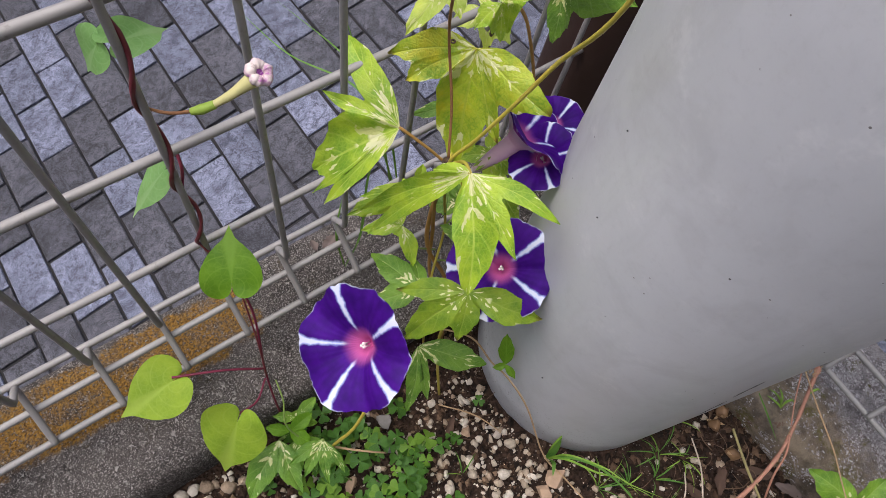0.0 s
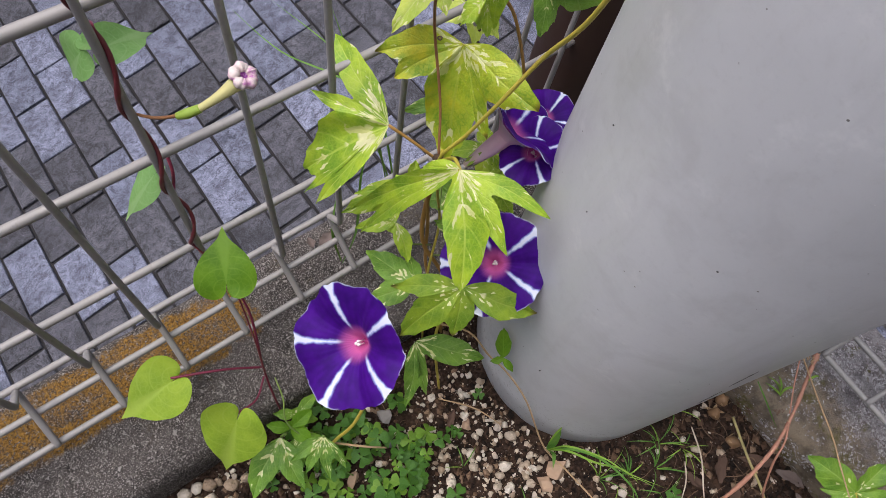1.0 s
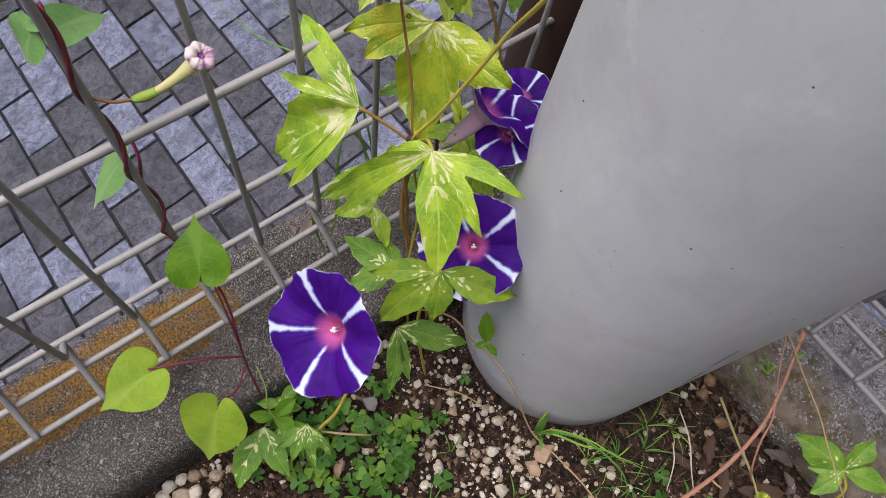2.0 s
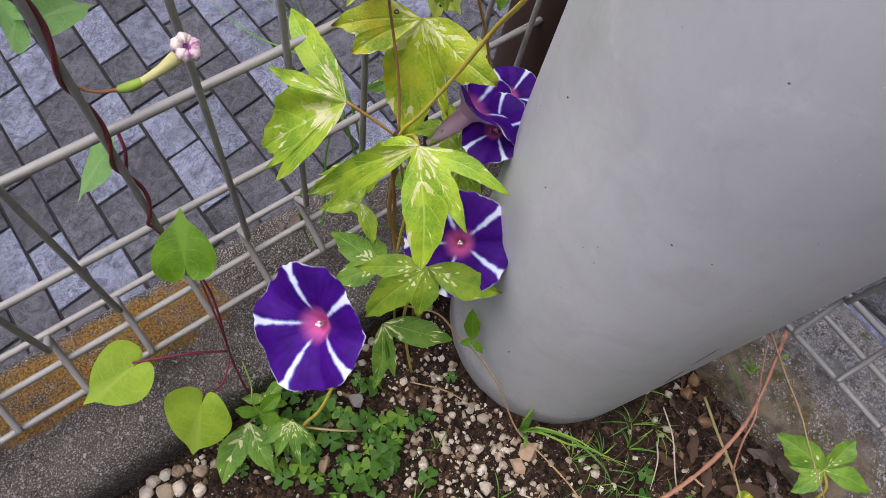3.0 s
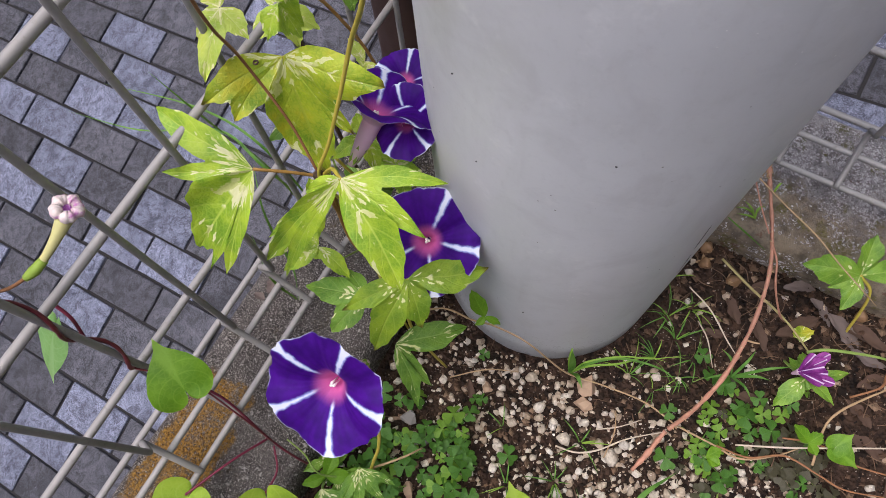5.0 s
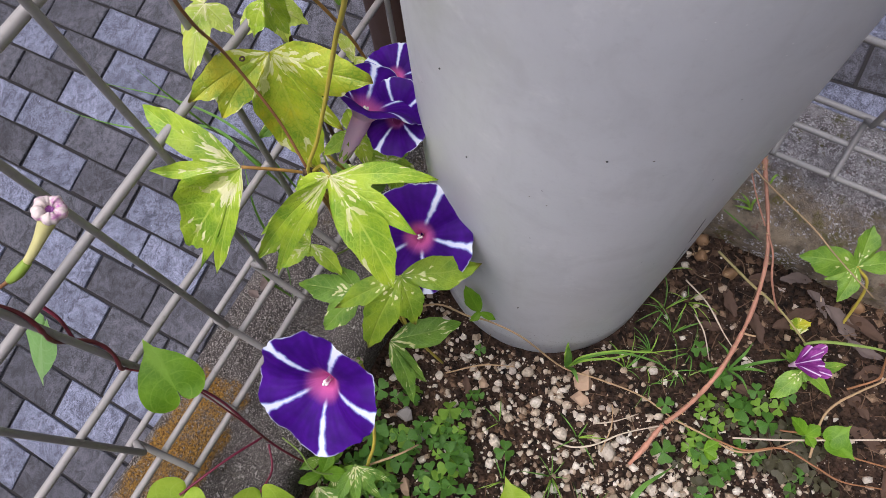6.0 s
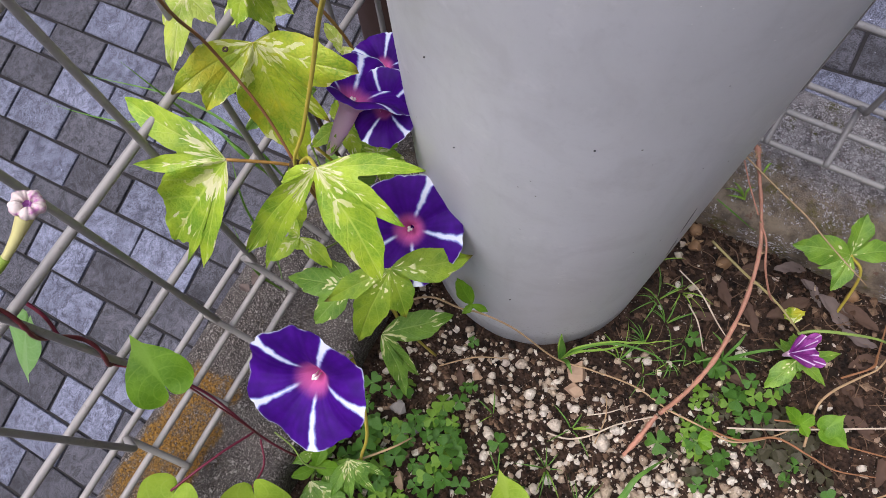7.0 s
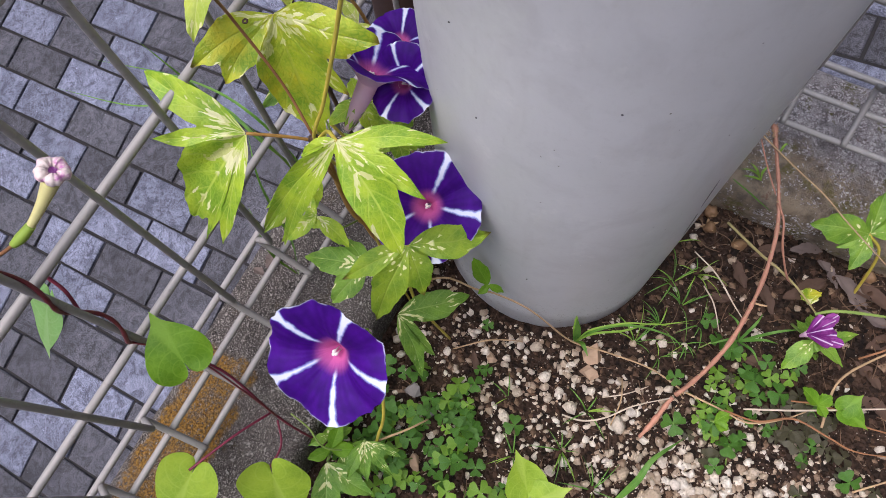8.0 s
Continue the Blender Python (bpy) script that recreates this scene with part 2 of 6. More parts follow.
def soil_paint():
    p = Paint("dark_crumbly_soil", 0.95, 0, 0.2)
    co = p.coords()
    a = p.noise(110, 7, 0.7, co)
    b = p.noise(24, 4, 0.6, co)
    c = p.mix(p.step(a, 0.32, 0.68), (0.007, 0.005, 0.004), (0.07, 0.041, 0.027))
    c = p.mix(p.step(b, 0.5, 0.72, 0.0, 0.6), c, (0.08, 0.048, 0.031))
    bits = p.math("MULTIPLY", p.step(p.cells(420, co), 0.3, 0.15), p.step(p.noise(130, 2, 0.5, co), 0.54, 0.62))
    c = p.mix(bits, c, (0.38, 0.33, 0.27))
    p.colour(c)
    return p.bump(p.math("ADD", a, p.cells(260, co)), 1.0, 0.006).mat


SOIL = soil_paint()


def stone_paint():
    p = Paint("pale_pumice_gravel", 0.9, 0, 0.25)
    co = p.t.nodes.new("ShaderNodeNewGeometry").outputs["Position"]
    r = p.math("ADD", p.chance(), p.island())
    r = p.math("FRACT", p.math("MULTIPLY", r, 3.7))
    c = p.ramp(r, (0.0, (0.2, 0.13, 0.085)), (0.06, (0.4, 0.3, 0.21)), (0.28, (0.5, 0.4, 0.29)), (0.55, (0.66, 0.57, 0.45)), (0.88, (0.82, 0.76, 0.65)), (1.0, (0.6, 0.52, 0.44)))
    n = p.noise(520, 5, 0.7, co)
    dirt = p.noise(120, 4, 0.65, co)
    c = p.mix(p.step(n, 0.52, 0.75, 0.0, 0.4), c, (0.3, 0.22, 0.15))
    c = p.mix(p.step(dirt, 0.56, 0.7, 0.0, 0.35), c, (0.26, 0.18, 0.11))
    p.colour(c)
    return p.bump(p.math("ADD", n, p.noise(240, 4, 0.65, co)), 1.0, 0.0028).mat


def crumb_paint():
    p = Paint("soil_crumbs_and_bark", 0.92, 0, 0.2)
    c = p.ramp(p.island(), (0.0, (0.01, 0.007, 0.005)), (0.4, (0.03, 0.018, 0.012)), (0.65, (0.058, 0.032, 0.02)), (0.9, (0.115, 0.07, 0.042)), (1.0, (0.25, 0.17, 0.108)))
    p.colour(p.mix(p.step(p.noise(600, 3, 0.6), 0.45, 0.7, 0.0, 0.5), c, (0.02, 0.014, 0.01)))
    return p.bump(p.noise(700, 3, 0.6), 0.5, 0.0008).mat


CRUMB = crumb_paint()
STONE = stone_paint()
TAN_STONE = plain("tan_sandstone", (0.36, 0.25, 0.165), 0.9, 260, 0.35, bump=0.7)
GREY_STONE = plain("grey_stone", (0.17, 0.16, 0.15), 0.9, 240, 0.4, bump=0.7)


def leaf_paint(name, dark, light, vein, cream=0.0, yellow=0.0, share=0.3, gap=34.0, burn=0.0):
    """Leaf: u runs across a lobe, v from its foot to its tip. cream: how much of it is variegated."""
    p = Paint(name, 0.48, 0, 0.5 if cream else 0.25)
    co = p.coords()
    u, v = p.uv()
    off = p.math("ABSOLUTE", p.math("SUBTRACT", u, 0.5))
    wave = p.math("SINE", p.math("MULTIPLY", p.math("SUBTRACT", v, p.math("MULTIPLY", off, 0.55)), gap))
    side = p.step(wave, 0.88, 1.0)
    mid = p.step(off, 0.035, 0.012)
    ribs = p.math("MAXIMUM", mid, p.math("MULTIPLY", side, 0.55))
    net = p.cells(420 if cream else 300, co, "Distance", "DISTANCE_TO_EDGE")
    c = p.mix(p.step(p.noise(70, 4, 0.6, co), 0.3, 0.7), dark, light)
    c = p.mix(p.step(net, 0.12, 0.02, 0.0, 0.22), c, vein)
    if yellow:
        blot = p.step(p.math("ADD", p.noise(48, 5, 0.6, co), yellow - 0.5), 0.42, 0.66)
        c = p.mix(blot, c, (0.58, 0.53, 0.016))
        cellpatch = p.math("MULTIPLY", p.step(p.cells(340, co, "Distance", "DISTANCE_TO_EDGE"), 0.02, 0.2), p.step(p.noise(60, 3, 0.6, co), 0.32, 0.52))
        c = p.mix(p.math("MULTIPLY", cellpatch, 0.3), c, (0.6, 0.58, 0.05))
    c = p.mix(p.math("MULTIPLY", ribs, 0.65), c, vein)
    if cream:
        # cream panels between the veins, thick round the foot, thin towards the tips
        m = p.t.nodes.new("ShaderNodeCombineXYZ")
        warp = p.math("MULTIPLY", p.math("SUBTRACT", p.noise(190, 3, 0.6, co), 0.5), 1.7)
        p.put(p.math("ADD", p.math("MULTIPLY", p.math("SUBTRACT", u, 0.5), 7.0), warp), m.inputs[0])
        p.put(p.math("ADD", p.math("MULTIPLY", p.math("SUBTRACT", v, p.math("MULTIPLY", off, 0.7)), 14.0), p.math("MULTIPLY", warp, -1.0)), m.inputs[1])
        p.put(p.math("MULTIPLY", p.noise(22, 1, 0.5, co), 16.0), m.inputs[2])
        panel = p.cells(1.0, m.outputs[0], "Position")
        tone = p.cells(1.0, m.outputs[0], "Color")
        blot = p.noise(0.45, 2.0, 0.65, panel)
        near = p.math("ADD", p.step(v, 0.6, 0.05, 0.0, 0.12), p.step(off, 0.35, 0.05, -0.02, 0.02))
        fleck = p.step(p.math("ADD", p.math("ADD", blot, near), cream - 0.5), 0.6, 0.612)
        c = p.mix(fleck, c, p.mix(p.step(tone, 0.2, 0.8), (0.6, 0.64, 0.22), (0.8, 0.8, 0.45)))
    if burn:
        tip = p.math("MULTIPLY", p.step(v, 0.9, 0.98), p.step(p.noise(60, 3, 0.6, co), 0.4, 0.5))
        c = p.mix(p.math("MULTIPLY", tip, burn), c, (0.12, 0.05, 0.02))
    p.colour(c)
    p.rough(p.step(p.noise(90, 3, 0.5, co), 0.3, 0.7, 0.4, 0.62))
    pucker = p.math("MULTIPLY", p.noise(150, 3, 0.55, co), 2.2)
    p.bump(p.math("ADD", p.math("ADD", p.math("MULTIPLY", ribs, -0.8), p.step(net, 0.0, 0.3, 0.0, 0.4)), pucker), 0.36 if cream else 0.14, 0.0012)
    return p.thin(share, (0.45, 0.6, 0.04)).mat


LEAF_VARI = leaf_paint("variegated_lobed_leaf", (0.17, 0.36, 0.014), (0.45, 0.62, 0.03), (0.56, 0.68, 0.11), cream=0.475)
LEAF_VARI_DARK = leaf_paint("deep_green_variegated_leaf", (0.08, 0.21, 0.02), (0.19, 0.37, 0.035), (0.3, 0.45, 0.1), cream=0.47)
LEAF_OLIVE = leaf_paint("olive_green_lobed_leaf", (0.11, 0.24, 0.01), (0.29, 0.43, 0.02), (0.32, 0.44, 0.06), cream=0.43, burn=0.8)
LEAF_GREEN = leaf_paint("green_lobed_leaf", (0.09, 0.23, 0.016), (0.22, 0.4, 0.03), (0.32, 0.48, 0.09), cream=0.42)
LEAF_YELLOW = leaf_paint("yellowing_lobed_leaf", (0.16, 0.32, 0.012), (0.42, 0.54, 0.02), (0.42, 0.5, 0.05), cream=0.48, yellow=0.47, burn=0.9)
LEAF_PALE = leaf_paint("pale_lime_leaf", (0.36, 0.52, 0.05), (0.58, 0.68, 0.1), (0.62, 0.7, 0.2), cream=0.5, share=0.4)
HEART = leaf_paint("heart_leaf_green", (0.085, 0.21, 0.008), (0.15, 0.31, 0.014), (0.2, 0.37, 0.035), gap=26, share=0.3)
HEART_LIME = leaf_paint("heart_leaf_lime", (0.22, 0.37, 0.025), (0.33, 0.48, 0.04), (0.38, 0.52, 0.08), gap=26, share=0.35)
HEART_MINT = leaf_paint("heart_leaf_mint", (0.16, 0.34, 0.1), (0.22, 0.42, 0.14), (0.3, 0.48, 0.2), gap=26, share=0.4)
CLOVER = leaf_paint("clover_green", (0.028, 0.1, 0.011), (0.085, 0.2, 0.024), (0.07, 0.17, 0.045), gap=9, share=0.25)
CLOVER_LIGHT = leaf_paint("clover_lime", (0.1, 0.22, 0.02), (0.16, 0.3, 0.03), (0.2, 0.3, 0.06), gap=9, share=0.3)
CLOVER_DARK = leaf_paint("clover_bronze", (0.035, 0.038, 0.022), (0.07, 0.06, 0.035), (0.08, 0.07, 0.04), gap=9, share=0.15)
GRASS = leaf_paint("grass_blade_green", (0.05, 0.16, 0.02), (0.12, 0.28, 0.04), (0.14, 0.26, 0.06), gap=3, share=0.25)
GRASS_LIGHT = leaf_paint("grass_blade_light", (0.14, 0.28, 0.03), (0.26, 0.42, 0.05), (0.25, 0.4, 0.08), gap=3, share=0.25)
STEM_YELLOW = plain("yellow_green_stem", (0.48, 0.4, 0.055), 0.55, 400, 0.2)
STEM_GREEN = plain("green_stem", (0.2, 0.3, 0.06), 0.55, 400, 0.2)
STEM_BROWN = plain("tan_brown_stem", (0.26, 0.12, 0.05), 0.65, 500, 0.35)
STEM_OCHRE = plain("ochre_stem", (0.36, 0.2, 0.05), 0.6, 500, 0.35)
STEM_RED = plain("dark_red_stem", (0.15, 0.028, 0.034), 0.5, 500, 0.3)
STEM_CRIMSON = plain("crimson_stem", (0.16, 0.02, 0.045), 0.5, 500, 0.3)
STEM_DRY = plain("dry_straw_stem", (0.38, 0.26, 0.14), 0.8, 600, 0.35)
STEM_STRAW_GREEN = plain("greenish_dry_stem", (0.34, 0.29, 0.12), 0.75, 300, 0.4)
STRAW_PALE = plain("bleached_straw", (0.5, 0.42, 0.32), 0.8, 600, 0.3)
STRAW_BITS = plain("brown_straw_bits", (0.14, 0.085, 0.048), 0.85, 500, 0.5)
STEM_DARK = plain("dark_brown_stem", (0.06, 0.035, 0.02), 0.7, 500, 0.4)
BARK_RED = plain("reddish_woody_vine", (0.38, 0.185, 0.12), 0.65, 300, 0.75, bump=0.6)
DRY_LEAF = plain("dry_brown_leaf", (0.072, 0.042, 0.027), 0.85, 140, 0.45, bump=0.5)
DRY_LEAF_GREY = plain("dry_grey_leaf", (0.12, 0.092, 0.08), 0.8, 120, 0.45, bump=0.5)
POD = plain("papery_seed_pod", (0.2, 0.115, 0.055), 0.6, 330, 0.75, bump=0.8)
STAMEN = plain("white_stamen", (0.8, 0.74, 0.7), 0.5, 600, 0.1)


def petal_paint(name, deep, bright, throat_tint, stripe=(0.74, 0.78, 0.92)):
    """Corolla: u runs round the flower, v from throat to rim; five pale rays and a pale rim."""
    p = Paint(name, 0.6, 0, 0.15)
    co = p.coords()
    u, v = p.uv()
    part5 = p.math("ABSOLUTE", p.math("SUBTRACT", p.math("FRACT", p.math("MULTIPLY", u, 5.0)), 0.5))
    wobble = p.math("MULTIPLY", p.math("SUBTRACT", p.noise(170, 4, 0.6, co), 0.5), 0.09)
    lateral = p.math("ADD", p.math("MULTIPLY", p.math("MULTIPLY", part5, v), 1.2566), wobble)
    wide = p.math("ADD", 0.03, p.math("ADD", p.math("MULTIPLY", p.step(v, 0.25, 0.9), 0.03), p.math("MULTIPLY", p.step(v, 0.88, 1.0), 0.045)))
    ray = p.step(p.math("SUBTRACT", lateral, wide), 0.02, -0.02)
    core = p.step(p.math("SUBTRACT", lateral, wide), -0.005, -0.035)
    ray = p.math("MULTIPLY", ray, p.step(v, 0.2, 0.36))
    rim = p.step(p.math("ADD", v, p.math("MULTIPLY", wobble, 0.5)), 0.975, 1.0)
    fine = p.noise(120, 5, 0.6, co)
    crease = p.noise(26, 3, 0.6, co)
    rad = p.math("ADD", 0.5, p.math("MULTIPLY", p.math("SINE", p.math("MULTIPLY", u, 219.9)), 0.5))
    body = p.mix(p.step(p.math("ADD", p.math("MULTIPLY", p.math("ADD", p.math("MULTIPLY", fine, 0.5), p.math("MULTIPLY", crease, 0.5)), 0.96), p.math("MULTIPLY", rad, 0.04)), 0.32, 0.68), deep, bright)
    pale = p.mix(core, tuple(a * b for a, b in zip(stripe, (0.45, 0.5, 0.85))), stripe)
    c = p.mix(ray, body, pale)
    c = p.mix(p.step(p.math("ADD", v, p.math("MULTIPLY", wobble, 0.6)), 0.36, 0.12, 0.0, 0.95), c, throat_tint)
    c = p.mix(p.math("MULTIPLY", p.math("MULTIPLY", rim, 0.75), p.step(p.noise(60, 3, 0.6, co), 0.42, 0.58, 0.0, 1.0)), c, (0.7, 0.74, 0.9))
    p.colour(c)
    p.bump(p.math("ADD", rad, p.math("MULTIPLY", fine, 0.6)), 0.2, 0.0006)
    return p.thin(0.22, (0.25, 0.03, 0.6)).mat


PETAL = petal_paint("deep_violet_petal", (0.026, 0.002, 0.12), (0.068, 0.005, 0.25), (0.66, 0.14, 0.38))
PETAL_MAUVE = petal_paint("wilted_mauve_petal", (0.14, 0.012, 0.14), (0.42, 0.1, 0.4), (0.25, 0.03, 0.2), (0.78, 0.58, 0.76))


def tube_paint():
    p = Paint("pale_pink_flower_tube", 0.5, 0, 0.35)
    p.colour(p.mix(p.noise(150, 4, 0.6), (0.88, 0.6, 0.8), (0.94, 0.8, 0.9)))
    p.bump(p.noise(300, 3, 0.6), 0.15, 0.0006)
    return p.thin(0.6, (0.95, 0.65, 0.85)).mat


TUBE_PINK = tube_paint()
TUBE_CREAM = plain("cream_yellow_flower_tube", (0.55, 0.52, 0.22), 0.55, 300, 0.2)
CALYX = plain("green_calyx", (0.26, 0.38, 0.05), 0.55, 300, 0.2)


def wilted_paint():
    p = Paint("white_pink_curled_petal", 0.6, 0, 0.3)
    n = p.noise(170, 4, 0.65)
    p.colour(p.mix(p.step(n, 0.47, 0.68), (0.72, 0.62, 0.58), (0.42, 0.13, 0.36)))
    return p.bump(n, 0.5, 0.001).mat


WILTED = wilted_paint()


# ---- geometry helpers ----
def put(name, verts, faces, mat, parent=None, label="", uvs=None, smooth=True, m=None):
    """One mesh object from lists, under a thing or on its own."""
    me = bpy.data.meshes.new(name)
    me.from_pydata([tuple(v) for v in verts], [], faces)
    if uvs is not None:
        layer = me.uv_layers.new(name="uv")
        flat = np.array(uvs, dtype=np.float32)[[l.vertex_index for l in me.loops]]
        layer.data.foreach_set("uv", flat.ravel())
    if smooth:
        me.polygons.foreach_set("use_smooth", [True] * len(me.polygons))
    me.materials.append(mat)
    me.update()
    ob = new(name, me)
    ob.parent = parent
    if m is not None:
        ob.matrix_basis = m
    return tagged(ob, label)


def part(name, bm, mat, parent, label="", smooth=False):
    me = bpy.data.meshes.new(name)
    bm.to_mesh(me)
    bm.free()
    if smooth:
        me.polygons.foreach_set("use_smooth", [True] * len(me.polygons))
    me.materials.append(mat)
    ob = new(name, me)
    ob.parent = parent
    return tagged(ob, label)


def thing(name, label, category, group="", kind=""):
    return tagged(new(name), label, category, group, kind)


def spline(points, per=6):
    """A smooth line through the points (Catmull-Rom)."""
    pts = [Vector(p) for p in points]
    if len(pts) == 2:
        return [pts[0].lerp(pts[1], k / per) for k in range(per + 1)]
    pts = [2 * pts[0] - pts[1], *pts, 2 * pts[-1] - pts[-2]]
    out = []
    for a, b, c, d in zip(pts, pts[1:], pts[2:], pts[3:]):
        for k in range(per):
            t = k / per
            out.append(0.5 * (2 * b + (c - a) * t + (2 * a - 5 * b + 4 * c - d) * t * t + (3 * b - a - 3 * c + d) * t ** 3))
    return out + [pts[-2]]


def sweep(line, radii, sides=8, knot=0.0):
    """A round rod along a line; radii: one number or one at each end or a list spread along it."""
    radii = [radii] if isinstance(radii, (int, float)) else list(radii)
    n = len(line)
    verts, faces = [], []
    ahead = (line[1] - line[0]).normalized()
    side = ahead.orthogonal().normalized()
    for i, p in enumerate(line):
        ahead = (line[min(i + 1, n - 1)] - line[max(i - 1, 0)]).normalized()
        side = (side - ahead * side.dot(ahead)).normalized()
        up = ahead.cross(side)
        k = i / (n - 1) * (len(radii) - 1)
        a = min(int(k), len(radii) - 2) if len(radii) > 1 else 0
        r = radii[0] if len(radii) == 1 else radii[a] + (radii[a + 1] - radii[a]) * (k - a)
        if knot:
            r *= 1 + knot * noise.noise(p * 180)
        for j in range(sides):
            w = 2 * math.pi * j / sides
            verts.append(p + (side * math.cos(w) + up * math.sin(w)) * r)
    for i in range(n - 1):
        for j in range(sides):
            k = (j + 1) % sides
            faces.append((i * sides + j, i * sides + k, (i + 1) * sides + k, (i + 1) * sides + j))
    faces += [tuple(range(sides))[::-1], tuple((n - 1) * sides + j for j in range(sides))]
    return verts, faces


def rod(name, points, radii, mat, parent, label="", sides=8, per=6, knot=0.0):
    return put(name, *sweep(spline(points, per), radii, sides, knot), mat, parent, label)


def lobed_leaf(name, foot, lobes, mat, parent, up=(0, -0.25, 1), label="", sag=0.08, web=0.3, seed=1):
    """One blade with pointed lobes that spread from its foot and join round it. lobes: (tip, half width)."""
    foot, up = Vector(foot), Vector(up).normalized()
    rng = random.Random(seed)
    e1 = (Vector(lobes[0][0]) - foot)
    e1 = (e1 - up * e1.dot(up)).normalized()
    e2 = up.cross(e1)
    arms = []
    for tip, half, *_ in lobes:
        run = Vector(tip) - foot
        a, b = run.dot(e1), run.dot(e2)
        size = math.hypot(a, b)
        steps = [0.015 + 0.985 * (k / 17) ** 0.9 for k in range(18)]
        wide = [half * max(0.012, math.sin(math.pi * min(1.0, st ** 0.9)) ** 0.95) for st in steps]
        table = sorted((math.atan2(w, st * size), math.hypot(w, st * size)) for st, w in zip(steps, wide))
        arms.append((math.atan2(b, a), size, half, run.dot(up) / size, table, rng.uniform(-1, 1)))
    # turn the bearings so that the widest gap, where the stalk comes in, lies at the ends
    around = sorted(w[0] for w in arms)
    gaps = [((around[(k + 1) % len(around)] - around[k]) % (2 * math.pi) or 2 * math.pi, k) for k in range(len(around))]
    start = around[(max(gaps)[1] + 1) % len(around)]
    arms = [((w[0] - start) % (2 * math.pi), *w[1:]) for w in arms]

    def reach(arm, off):
        table = arm[4]
        if off >= table[-1][0]:
            return table[-1][1] * 0.3
        for (a0, r0), (a1, r1) in zip(table, table[1:]):
            if off <= a1:
                return r0 + (r1 - r0) * max(0.0, off - a0) / max(1e-9, a1 - a0)

    bearings = sorted({round(arm[0] + sgn * off, 4) for arm in arms for off, _ in arm[4] for sgn in (-1, 1)} | {round(arm[0], 4) for arm in arms})
    low, high = min(w[0] for w in arms), max(w[0] for w in arms)
    bearings = [w for w in bearings if low - 1.3 < w < high + 1.3 and w - low < 2 * math.pi + low - high + (high - low)]
    rings = 13
    verts, faces, uvs = [], [], []
    for w in bearings:
        tops = [(reach(arm, abs(w - arm[0])), k) for k, arm in enumerate(arms)]
        far, k = max(tops)
        arm = arms[k]
        if low < w < high:
            beside = sorted(arms, key=lambda m: abs(w - m[0]))[:2]
            far = max(far, web * min(m[1] for m in beside))
        far *= 1 + 0.025 * math.sin(w * 23 + seed) + 0.015 * math.sin(w * 51 + seed * 2)
        blend = [math.exp(-((w - m[0]) / 0.33) ** 2) + 1e-6 for m in arms]
        slope = sum(x * m[3] for x, m in zip(blend, arms)) / sum(blend)
        size, half = arm[1], arm[2]
        for i in range(rings):
            q = 0.015 + 0.985 * (i / (rings - 1)) ** 0.85
            rho = far * q
            off = w - arm[0]
            st = max(0.0, min(1.0, rho * math.cos(off) / size))
            girth = half * max(0.012, math.sin(math.pi * min(1.0, max(0.015, st) ** 0.9)) ** 0.95)
            lat = min(1.0, abs(rho * math.sin(off)) / girth)
            z = rho * slope + sag * size * (math.sin(math.pi * min(1.0, rho / size)) - 0.3 * (rho / size) ** 3)
            z += 0.22 * half * lat * min(1.0, st * 4) + 0.13 * half * lat ** 2 * math.sin(st * 9 + arm[5] * 3 + (2 if off > 0 else 0)) + 0.035 * half * math.sin(st * 30 - lat * 5) * lat * (1 - st)
            side = arm[5] * 0.045 * size * math.sin(math.pi * st)
            verts.append(foot + (e1 * math.cos(w + start) + e2 * math.sin(w + start)) * rho + (e2 * math.cos(arm[0] + start) - e1 * math.sin(arm[0] + start)) * side * min(1.0, st * 2) + up * z)
            uvs.append((0.5 + 0.5 * lat, st))
    for j in range(len(bearings) - 1):
        for i in range(rings - 1):
            a = j * rings + i
            faces.append((a, a + 1, a + rings + 1, a + rings))
    return put(name, verts, faces, mat, parent, label, uvs)


